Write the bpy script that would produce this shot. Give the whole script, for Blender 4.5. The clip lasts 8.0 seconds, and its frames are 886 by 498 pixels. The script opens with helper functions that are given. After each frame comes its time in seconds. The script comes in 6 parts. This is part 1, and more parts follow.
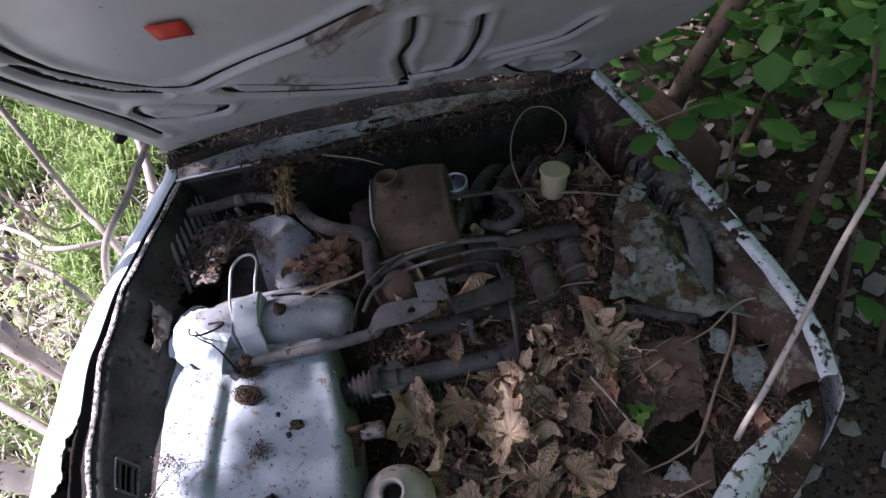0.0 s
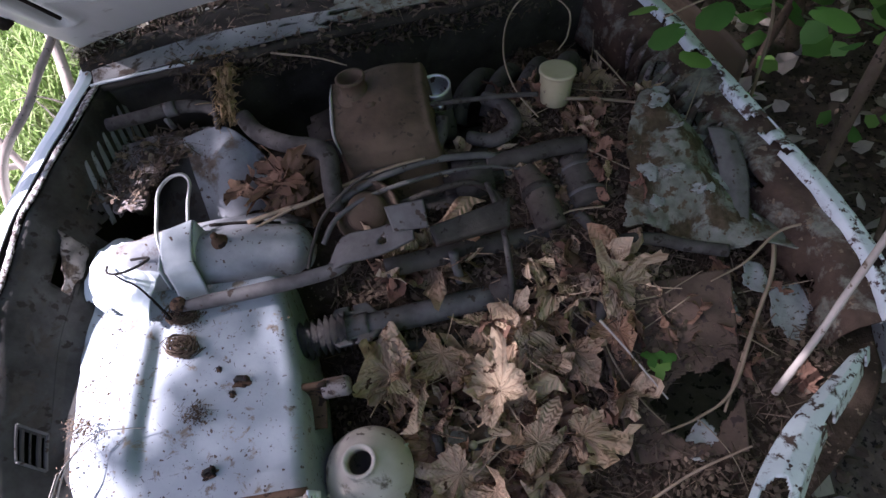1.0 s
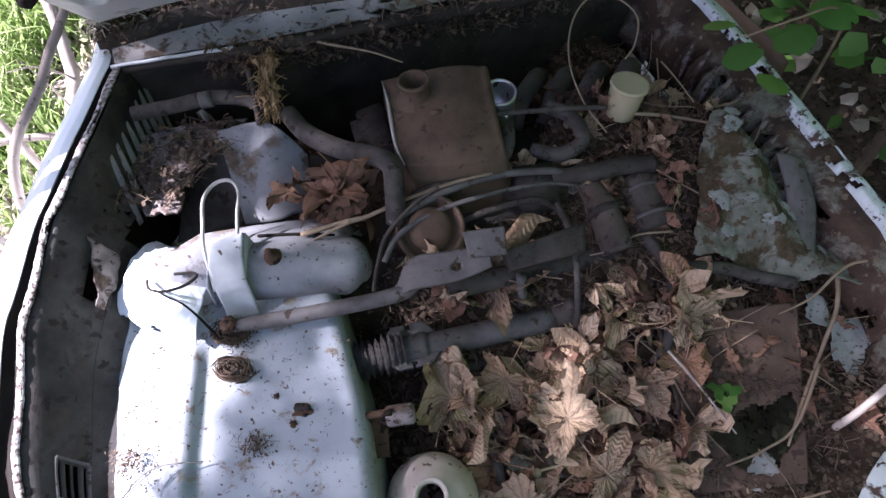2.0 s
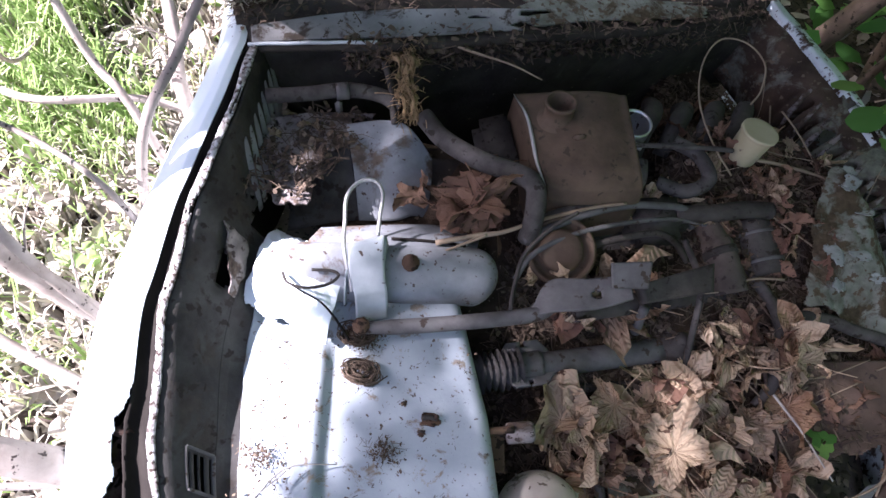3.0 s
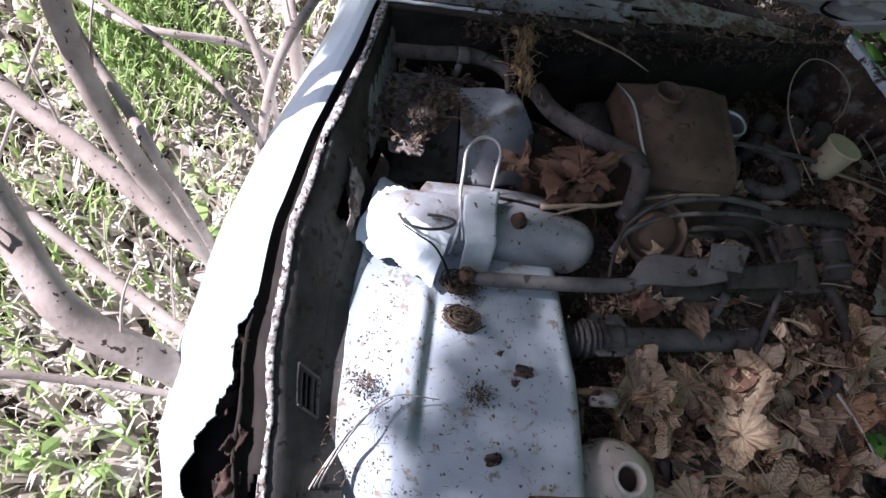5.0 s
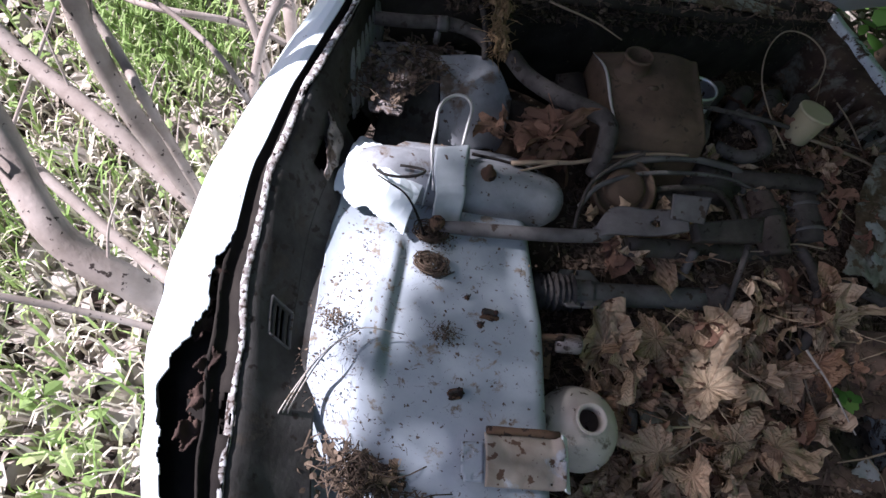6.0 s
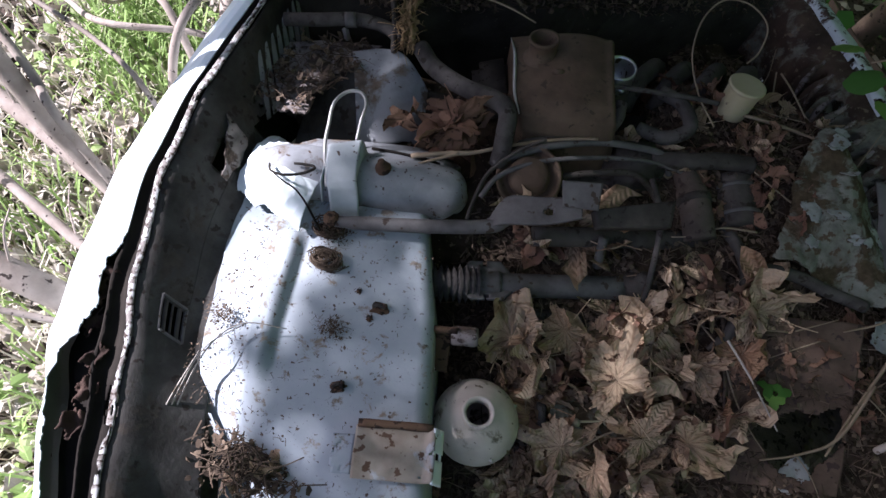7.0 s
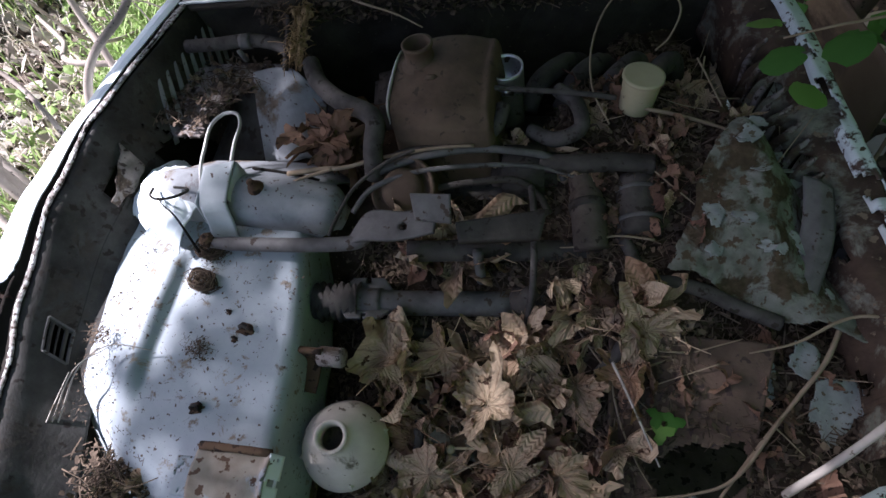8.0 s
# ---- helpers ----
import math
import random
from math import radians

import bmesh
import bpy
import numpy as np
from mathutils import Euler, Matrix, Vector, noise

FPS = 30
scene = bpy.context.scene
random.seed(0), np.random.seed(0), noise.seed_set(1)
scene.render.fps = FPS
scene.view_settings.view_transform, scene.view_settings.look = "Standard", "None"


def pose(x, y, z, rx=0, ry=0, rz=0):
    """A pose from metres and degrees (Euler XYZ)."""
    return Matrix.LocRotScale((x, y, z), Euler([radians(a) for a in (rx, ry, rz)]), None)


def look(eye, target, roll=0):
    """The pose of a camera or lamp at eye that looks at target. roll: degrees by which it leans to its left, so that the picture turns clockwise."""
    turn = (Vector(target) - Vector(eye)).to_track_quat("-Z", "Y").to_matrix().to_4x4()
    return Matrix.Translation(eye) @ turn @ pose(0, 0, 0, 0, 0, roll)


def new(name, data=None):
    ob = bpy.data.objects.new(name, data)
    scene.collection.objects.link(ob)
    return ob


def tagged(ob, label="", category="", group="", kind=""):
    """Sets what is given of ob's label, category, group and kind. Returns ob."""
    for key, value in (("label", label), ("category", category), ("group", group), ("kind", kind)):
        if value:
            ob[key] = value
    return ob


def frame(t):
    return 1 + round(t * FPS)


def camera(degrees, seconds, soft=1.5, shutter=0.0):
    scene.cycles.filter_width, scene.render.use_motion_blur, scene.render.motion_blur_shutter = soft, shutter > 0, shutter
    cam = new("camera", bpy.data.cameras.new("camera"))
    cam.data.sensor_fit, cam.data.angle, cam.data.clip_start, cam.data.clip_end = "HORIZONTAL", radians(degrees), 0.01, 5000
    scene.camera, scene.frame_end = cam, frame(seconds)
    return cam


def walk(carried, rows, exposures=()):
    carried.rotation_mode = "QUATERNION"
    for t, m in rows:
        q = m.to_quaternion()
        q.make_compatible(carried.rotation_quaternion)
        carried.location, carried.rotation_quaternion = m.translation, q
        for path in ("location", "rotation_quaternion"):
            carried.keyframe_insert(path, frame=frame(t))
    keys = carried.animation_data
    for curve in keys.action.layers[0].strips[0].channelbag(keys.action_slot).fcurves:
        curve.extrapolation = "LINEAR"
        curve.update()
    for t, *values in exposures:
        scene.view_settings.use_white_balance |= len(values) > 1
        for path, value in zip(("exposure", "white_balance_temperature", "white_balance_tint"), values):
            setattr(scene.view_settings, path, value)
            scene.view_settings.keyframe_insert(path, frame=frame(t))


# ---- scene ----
cam = camera(72.0, 8.0)
PATH = [
    (0, (0.315, -0.083, 1.911), (-0.194, 1.194, 0.458), -13.9),
    (0.5, (0.28, -0.041, 1.765), (-0.184, 1.151, 0.227), -13.5),
    (1, (0.261, 0.037, 1.716), (-0.175, 1.175, 0.131), -13.5),
    (1.2, (0.245, 0.058, 1.706), (-0.177, 1.189, 0.112), -12.8),
    (2.3, (-0.045, 0.135, 1.777), (-0.229, 1.15, 0.063), -1.3),
    (2.5, (-0.102, 0.128, 1.778), (-0.26, 1.145, 0.063), 1.3),
    (3, (-0.237, 0.114, 1.787), (-0.342, 1.133, 0.069), 7.9),
    (3.5, (-0.339, 0.093, 1.787), (-0.406, 1.121, 0.073), 13.0),
    (4, (-0.408, 0.068, 1.779), (-0.445, 1.11, 0.072), 16.4),
    (4.5, (-0.413, 0.024, 1.758), (-0.456, 1.085, 0.063), 17.1),
    (6, (-0.267, -0.129, 1.739), (-0.443, 0.979, 0.083), 13.1),
    (6.5, (-0.147, -0.091, 1.76), (-0.413, 0.97, 0.086), 8.0),
    (7, (0.015, -0.018, 1.764), (-0.384, 0.978, 0.076), 0.8),
    (7.5, (0.188, 0.084, 1.752), (-0.369, 1.004, 0.066), -7.7),
    (8, (0.359, 0.181, 1.71), (-0.372, 1.04, 0.059), -16.4),
]
walk(cam, [(t, look(eye, target, roll)) for t, eye, target, roll in PATH],
     exposures=[(t, e + 1.50, 5950, tint) for t, e, tint in ((0, 0.36, 33), (0.6, 0.62, 34), (1.2, 0.74, 34), (2.5, 1.16, 32), (4.5, 0.32, 27), (6.0, -0.06, 26), (8.0, 0.34, 24))])

# ---- sky and sun ----
SUN_EL, SUN_DIR = 45.0, Vector((-0.86, -0.30, 0)).normalized()
world = bpy.data.worlds.new("sky")
scene.world = world
world.use_nodes = True
wn = world.node_tree.nodes
sky = wn.new("ShaderNodeTexSky")
sky.sky_type = "NISHITA"
sky.sun_disc = False
sky.air_density, sky.dust_density, sky.ozone_density = 0.95, 2.4, 0.8
sky.sun_elevation = radians(SUN_EL)
sky.sun_rotation = math.atan2(SUN_DIR.x, SUN_DIR.y)
world.node_tree.links.new(sky.outputs[0], wn["Background"].inputs[0])
wn["Background"].inputs[1].default_value = 0.05
sun_data = bpy.data.lights.new("sun", "SUN")
sun_data.energy, sun_data.angle, sun_data.color = 5.0, radians(0.5), (1.0, 0.98, 0.95)
sun = new("sun", sun_data)
to_sun = Vector((SUN_DIR.x * math.cos(radians(SUN_EL)), SUN_DIR.y * math.cos(radians(SUN_EL)), math.sin(radians(SUN_EL))))
sun.matrix_world = look(to_sun * 6 + Vector((0, 0, 1)), (0, 0, 1))


# ---- materials ----
def ramp(nt, fac, stops):
    r = nt.nodes.new("ShaderNodeValToRGB")
    e = r.color_ramp.elements
    e[0].position, e[0].color = stops[0][0], (*stops[0][1], 1)
    e[1].position, e[1].color = stops[-1][0], (*stops[-1][1], 1)
    for p, c in stops[1:-1]:
        el = e.new(p)
        el.color = (*c, 1)
    nt.links.new(fac, r.inputs[0])
    return r.outputs[0]


def tex_noise(nt, vec, scale, detail=6.0, rough=0.6, distort=0.0):
    n = nt.nodes.new("ShaderNodeTexNoise")
    n.inputs["Scale"].default_value, n.inputs["Detail"].default_value = scale, detail
    n.inputs["Roughness"].default_value, n.inputs["Distortion"].default_value = rough, distort
    nt.links.new(vec, n.inputs["Vector"])
    return n.outputs[0]


def mix_rgb(nt, fac, a, b):
    m = nt.nodes.new("ShaderNodeMix")
    m.data_type = "RGBA"
    for sock, val in ((m.inputs[0], fac), (m.inputs[6], a), (m.inputs[7], b)):
        if isinstance(val, (int, float)):
            sock.default_value = val
        elif isinstance(val, tuple):
            sock.default_value = (*val, 1)
        else:
            nt.links.new(val, sock)
    return m.outputs[2]


def surface(name, base, second, scale=9.0, spots=None, spot_scale=60.0, spot_at=0.62, patches=None, patch_scale=5.0, patch_at=0.55,
            rough=0.7, metal=0.0, bump=0.25, bump_scale=80.0, vary=None, trans=0.0, spec=0.22):
    """A worn surface: two base tones, fine spots, large patches, relief; vary: a third tone that changes from piece to piece."""
    m = bpy.data.materials.new(name)
    m.use_nodes = True
    nt = m.node_tree
    b = nt.nodes["Principled BSDF"]
    co = nt.nodes.new("ShaderNodeTexCoord").outputs["Object"]
    geo = nt.nodes.new("ShaderNodeNewGeometry")
    vec = geo.outputs["Position"] if vary is None else co
    col = ramp(nt, tex_noise(nt, vec, scale), [(0.35, base), (0.68, second)])
    if vary is not None:
        info = nt.nodes.new("ShaderNodeObjectInfo")
        add = nt.nodes.new("ShaderNodeMath")
        add.operation = "ADD"
        nt.links.new(info.outputs["Random"], add.inputs[0])
        nt.links.new(geo.outputs["Random Per Island"], add.inputs[1])
        fr = nt.nodes.new("ShaderNodeMath")
        fr.operation = "FRACT"
        nt.links.new(add.outputs[0], fr.inputs[0])
        third = ramp(nt, fr.outputs[0], vary)
        col = mix_rgb(nt, 0.7, col, third)
    r_out = rough
    if patches is not None:
        f = ramp(nt, tex_noise(nt, vec, patch_scale, 8.0, 0.68, 0.4), [(patch_at - 0.03, (0, 0, 0)), (patch_at + 0.04, (1, 1, 1))])
        pcol = ramp(nt, tex_noise(nt, vec, scale * 4), [(0.3, patches), (0.7, tuple(c * 0.5 for c in patches))])
        col = mix_rgb(nt, f, col, pcol)
        mm = nt.nodes.new("ShaderNodeMapRange")
        mm.inputs["To Min"].default_value, mm.inputs["To Max"].default_value = rough, 0.92
        nt.links.new(f, mm.inputs["Value"])
        nt.links.new(mm.outputs[0], b.inputs["Roughness"])
    else:
        b.inputs["Roughness"].default_value = r_out
    if spots is not None:
        f = ramp(nt, tex_noise(nt, vec, spot_scale, 3.0, 0.55), [(spot_at, (0, 0, 0)), (spot_at + 0.04, (1, 1, 1))])
        col = mix_rgb(nt, f, col, spots)
    nt.links.new(col, b.inputs["Base Color"])
    b.inputs["Metallic"].default_value = metal
    b.inputs["Specular IOR Level"].default_value = spec
    bp = nt.nodes.new("ShaderNodeBump")
    bp.inputs["Strength"].default_value, bp.inputs["Distance"].default_value = bump, 0.004
    nt.links.new(tex_noise(nt, vec, bump_scale, 8.0, 0.65), bp.inputs["Height"])
    nt.links.new(bp.outputs[0], b.inputs["Normal"])
    if trans:
        t = nt.nodes.new("ShaderNodeBsdfTranslucent")
        nt.links.new(col, t.inputs[0])
        mx = nt.nodes.new("ShaderNodeMixShader")
        mx.inputs[0].default_value = trans
        nt.links.new(b.outputs[0], mx.inputs[1])
        nt.links.new(t.outputs[0], mx.inputs[2])
        nt.links.new(mx.outputs[0], nt.nodes["Material Output"].inputs[0])
    return m


M_FENDER = surface("fender_paint", (0.66, 0.76, 0.78), (0.78, 0.82, 0.82), 6, spots=(0.06, 0.04, 0.03), spot_at=0.68, spot_scale=55, rough=0.42, bump=0.1, spec=0.45)
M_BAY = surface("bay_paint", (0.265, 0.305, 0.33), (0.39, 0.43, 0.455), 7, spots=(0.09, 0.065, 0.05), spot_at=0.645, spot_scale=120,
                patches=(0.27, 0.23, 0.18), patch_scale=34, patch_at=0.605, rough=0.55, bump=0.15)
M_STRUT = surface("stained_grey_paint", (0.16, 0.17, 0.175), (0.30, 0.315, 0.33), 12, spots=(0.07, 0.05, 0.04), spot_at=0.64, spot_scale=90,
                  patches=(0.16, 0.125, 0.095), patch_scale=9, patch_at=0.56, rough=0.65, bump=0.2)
# grime, with the shade on the apron's far-from-sun face mixed into the tones
M_APRON = surface("grimy_shaded_paint", (0.030, 0.027, 0.024), (0.088, 0.084, 0.078), 11, spots=(0.03, 0.024, 0.02), spot_at=0.6, spot_scale=40,
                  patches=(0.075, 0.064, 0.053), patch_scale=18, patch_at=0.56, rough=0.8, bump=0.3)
M_HOOD = surface("hood_underside_paint", (0.42, 0.455, 0.47), (0.52, 0.55, 0.565), 5, spots=(0.05, 0.04, 0.035), spot_at=0.72, spot_scale=35,
                 patches=(0.14, 0.10, 0.07), patch_scale=4, patch_at=0.63, rough=0.34, bump=0.06, spec=0.6)
M_CAP = surface("weathered_white_metal", (0.36, 0.40, 0.41), (0.50, 0.54, 0.55), 16, spots=(0.09, 0.065, 0.05), spot_at=0.66, spot_scale=90, rough=0.5, bump=0.15)
M_COWL = surface("dusty_cowl_paint", (0.135, 0.135, 0.13), (0.27, 0.27, 0.26), 9, spots=(0.05, 0.038, 0.03), spot_at=0.62, spot_scale=70, patches=(0.07, 0.055, 0.042), patch_scale=12, patch_at=0.58, rough=0.75, bump=0.25)
M_RAPRON = surface("rusted_apron", (0.035, 0.024, 0.018), (0.085, 0.058, 0.04), 18, spots=(0.14, 0.11, 0.075), spot_at=0.62, patches=(0.19, 0.19, 0.15), patch_scale=11, patch_at=0.52, rough=0.95, bump=0.7)
M_FLAKE = surface("dark_rust", (0.028, 0.018, 0.015), (0.07, 0.042, 0.032), 20, spots=(0.12, 0.08, 0.06), spot_at=0.64, rough=0.95, bump=0.8)
M_LIP = surface("flaking_lip_paint", (0.36, 0.36, 0.35), (0.54, 0.55, 0.54), 25, spots=(0.05, 0.035, 0.028), spot_at=0.56, spot_scale=150,
                patches=(0.26, 0.235, 0.215), patch_scale=75, patch_at=0.47, rough=0.75, bump=0.6)
M_RAIL = surface("chipped_rail_paint", (0.48, 0.54, 0.55), (0.62, 0.68, 0.68), 14, spots=(0.07, 0.045, 0.035), spot_at=0.60, spot_scale=70,
                 patches=(0.10, 0.07, 0.055), patch_scale=26, patch_at=0.56, rough=0.6, bump=0.3)
M_SHELF = surface("rotten_grey_metal", (0.15, 0.13, 0.12), (0.30, 0.265, 0.25), 30, spots=(0.06, 0.045, 0.04), spot_at=0.58, spot_scale=90,
                  patches=(0.11, 0.08, 0.06), patch_scale=24, patch_at=0.52, rough=0.9, bump=0.8)
M_RUST = surface("rust", (0.07, 0.042, 0.028), (0.13, 0.08, 0.05), 12, spots=(0.03, 0.02, 0.015), spot_at=0.55, rough=0.95, bump=0.6)
M_RUSTPAN = surface("rusty_pan", (0.065, 0.044, 0.032), (0.125, 0.087, 0.064), 14, spots=(0.05, 0.035, 0.03), spot_at=0.58,
                    patches=(0.24, 0.24, 0.215), patch_scale=12, patch_at=0.64, rough=0.93, bump=0.5)
M_MOSSY = surface("flaking_green_paint", (0.105, 0.107, 0.083), (0.205, 0.213, 0.183), 30, spots=(0.08, 0.058, 0.036), spot_at=0.57, spot_scale=70,
                  patches=(0.075, 0.056, 0.032), patch_scale=13, patch_at=0.50, rough=0.85, bump=0.5)
M_GREASE = surface("greasy_metal", (0.038, 0.034, 0.03), (0.09, 0.08, 0.071), 16, spots=(0.03, 0.025, 0.02), spot_at=0.6, rough=0.75, metal=0.2, bump=0.4)
M_TUBE = surface("dusty_grey_metal", (0.085, 0.08, 0.077), (0.16, 0.155, 0.15), 20, spots=(0.06, 0.045, 0.035), spot_at=0.62, rough=0.7, metal=0.25, bump=0.25)
M_COVER = surface("brown_dusty_cover", (0.075, 0.052, 0.036), (0.135, 0.096, 0.064), 14, spots=(0.06, 0.045, 0.03), spot_at=0.62, rough=0.8, bump=0.3)
M_RUBBER = surface("perished_rubber", (0.040, 0.036, 0.033), (0.095, 0.087, 0.080), 25, spots=(0.03, 0.025, 0.02), spot_at=0.60, rough=0.85, bump=0.3)
M_GRIME = surface("caked_grime", (0.03, 0.026, 0.022), (0.07, 0.06, 0.05), 10, spots=(0.13, 0.11, 0.08), spot_at=0.68, patches=(0.09, 0.082, 0.068), patch_scale=5, patch_at=0.62, rough=0.95, bump=0.7, spec=0.05)
# black parts and seams; also paints the shade of hollows and hood grooves
M_BLACK = surface("black_parts_and_shade", (0.015, 0.013, 0.012), (0.03, 0.026, 0.022), 10, rough=0.95, bump=0.3, spec=0.05)
M_PLASTIC = surface("yellowed_plastic", (0.50, 0.44, 0.37), (0.64, 0.585, 0.51), 16, spots=(0.14, 0.11, 0.08), spot_at=0.66, spot_scale=70,
                    patches=(0.20, 0.17, 0.13), patch_scale=13, patch_at=0.60, rough=0.45, bump=0.1)
M_CREAM = surface("cream_plastic", (0.36, 0.33, 0.20), (0.45, 0.41, 0.28), 10, spots=(0.16, 0.13, 0.09), spot_at=0.66, spot_scale=50, rough=0.5, bump=0.1)
M_BROWNSHEET = surface("brown_sheet", (0.10, 0.068, 0.045), (0.17, 0.12, 0.08), 3, patches=(0.10, 0.07, 0.05), patch_scale=3, patch_at=0.58, rough=0.85, bump=0.3)
M_CHROME = surface("tarnished_chrome", (0.45, 0.46, 0.47), (0.62, 0.63, 0.64), 30, spots=(0.12, 0.09, 0.07), spot_at=0.6, rough=0.35, metal=0.8, bump=0.2)
M_WIRE = surface("galvanised_wire", (0.42, 0.42, 0.40), (0.55, 0.55, 0.53), 40, rough=0.5, metal=0.5, bump=0.2)
M_FLUFF = surface("insulation_fluff", (0.17, 0.11, 0.055), (0.34, 0.24, 0.13), 45, spots=(0.10, 0.07, 0.04), spot_at=0.6, rough=1.0, bump=1.0)
M_SOIL = surface("forest_soil", (0.055, 0.042, 0.033), (0.13, 0.10, 0.08), 14, spots=(0.02, 0.016, 0.013), spot_at=0.58, rough=1.0, bump=1.0, bump_scale=50)
M_DEBRIS = surface("leaf_mould", (0.025, 0.019, 0.014), (0.075, 0.053, 0.038), 22, spots=(0.17, 0.13, 0.09), spot_at=0.63, spot_scale=90, rough=1.0, bump=1.0, bump_scale=120, spec=0.03)
M_LEAF = surface("dead_leaf", (0.22, 0.15, 0.10), (0.56, 0.45, 0.32), 38, spots=(0.09, 0.05, 0.03), spot_at=0.66, spot_scale=60, rough=0.8, bump=0.5, bump_scale=150, trans=0.15,
                 vary=[(0.0, (0.54, 0.41, 0.27)), (0.22, (0.31, 0.20, 0.125)), (0.42, (0.64, 0.51, 0.355)), (0.58, (0.34, 0.18, 0.10)), (0.72, (0.16, 0.10, 0.065)), (0.86, (0.56, 0.43, 0.28)), (1.0, (0.42, 0.28, 0.16))])
M_CHIP = surface("fine_litter", (0.09, 0.065, 0.045), (0.17, 0.125, 0.09), 30, rough=0.95, bump=0.4,
                 vary=[(0.0, (0.075, 0.053, 0.037)), (0.4, (0.034, 0.025, 0.019)), (0.78, (0.19, 0.14, 0.098)), (1.0, (0.05, 0.036, 0.025))])
M_PALE = surface("pale_dry_leaf", (0.36, 0.30, 0.24), (0.50, 0.44, 0.37), 30, rough=0.85, bump=0.4, trans=0.1,
                 vary=[(0.0, (0.42, 0.385, 0.34)), (0.3, (0.20, 0.17, 0.14)), (0.6, (0.52, 0.49, 0.44)), (0.8, (0.10, 0.08, 0.062)), (1.0, (0.32, 0.28, 0.225))])
M_GRASS = surface("grass_blades", (0.25, 0.36, 0.11), (0.38, 0.48, 0.19), 4, rough=0.6, bump=0.1, trans=0.35,
                  vary=[(0.0, (0.22, 0.36, 0.09)), (0.4, (0.35, 0.49, 0.17)), (0.7, (0.14, 0.22, 0.06)), (1.0, (0.54, 0.52, 0.34))])
M_STRAW = surface("dry_straw", (0.50, 0.43, 0.31), (0.64, 0.57, 0.43), 6, rough=0.8, bump=0.1, trans=0.2,
                  vary=[(0.0, (0.50, 0.46, 0.37)), (0.5, (0.66, 0.62, 0.53)), (1.0, (0.30, 0.25, 0.18))])
M_GREEN = surface("green_leaf", (0.045, 0.13, 0.03), (0.09, 0.22, 0.05), 12, rough=0.5, bump=0.15, trans=0.4,
                  vary=[(0.0, (0.06, 0.17, 0.04)), (0.5, (0.12, 0.29, 0.06)), (1.0, (0.28, 0.50, 0.12))])
M_BARK = surface("sapling_bark", (0.22, 0.18, 0.15), (0.36, 0.31, 0.27), 16, spots=(0.04, 0.03, 0.025), spot_at=0.64, spot_scale=80, rough=0.8, bump=0.4)
M_DARKBARK = surface("dark_bark", (0.10, 0.07, 0.05), (0.18, 0.13, 0.09), 14, spots=(0.04, 0.03, 0.02), spot_at=0.6, rough=0.9, bump=0.6)
M_STICK = surface("weathered_stick", (0.34, 0.31, 0.27), (0.46, 0.42, 0.37), 18, spots=(0.14, 0.11, 0.08), spot_at=0.62, rough=0.85, bump=0.4)
M_TWIG = surface("dry_twig", (0.20, 0.15, 0.10), (0.30, 0.24, 0.17), 20, rough=0.9, bump=0.4)
M_RED = surface("red_sticker", (0.55, 0.05, 0.03), (0.62, 0.07, 0.04), 10, rough=0.5, bump=0.05)


# veins of the dead leaves: thin dark lines that run out from the stalk
nt = M_LEAF.node_tree
sep = nt.nodes.new("ShaderNodeSeparateXYZ")
nt.links.new(nt.nodes.new("ShaderNodeTexCoord").outputs["Object"], sep.inputs[0])


def math_node(op, a, b=None):
    n = nt.nodes.new("ShaderNodeMath")
    n.operation = op
    for sock, val in zip(n.inputs, (a, b)):
        if isinstance(val, (int, float)):
            sock.default_value = val
        elif val is not None:
            nt.links.new(val, sock)
    return n.outputs[0]


rays = math_node("SINE", math_node("MULTIPLY", math_node("ARCTAN2", sep.outputs[1], sep.outputs[0]), 12.0))
veins = ramp(nt, rays, [(0.80, (1, 1, 1)), (0.99, (0.45, 0.38, 0.34))])
leaf_bsdf = nt.nodes["Principled BSDF"]
old = leaf_bsdf.inputs["Base Color"].links[0].from_socket
mul = nt.nodes.new("ShaderNodeMix")
mul.data_type, mul.blend_type = "RGBA", "MULTIPLY"
mul.inputs[0].default_value = 0.75
nt.links.new(old, mul.inputs[6])
nt.links.new(veins, mul.inputs[7])
nt.links.new(mul.outputs[2], leaf_bsdf.inputs["Base Color"])
radius = math_node("SQRT", math_node("ADD", math_node("MULTIPLY", sep.outputs[0], sep.outputs[0]), math_node("MULTIPLY", sep.outputs[1], sep.outputs[1])))
herring = math_node("SINE", math_node("ADD", math_node("MULTIPLY", radius, 850.0), math_node("MULTIPLY", math_node("ABSOLUTE", rays), 4.0)))
relief = math_node("ADD", math_node("MULTIPLY", rays, 1.0), math_node("MULTIPLY", herring, 0.35))
leaf_bump = nt.nodes.new("ShaderNodeBump")
leaf_bump.inputs["Strength"].default_value, leaf_bump.inputs["Distance"].default_value = 0.7, 0.004
nt.links.new(relief, leaf_bump.inputs["Height"])
nt.links.new(leaf_bsdf.inputs["Normal"].links[0].from_socket, leaf_bump.inputs["Normal"])
nt.links.new(leaf_bump.outputs[0], leaf_bsdf.inputs["Normal"])


# ---- building blocks ----
def finish(name, bm, material, smooth=True):
    me = bpy.data.meshes.new(name)
    bmesh.ops.recalc_face_normals(bm, faces=bm.faces)
    bm.to_mesh(me)
    bm.free()
    me.materials.append(material)
    if smooth:
        me.polygons.foreach_set("use_smooth", [True] * len(me.polygons))
    return me


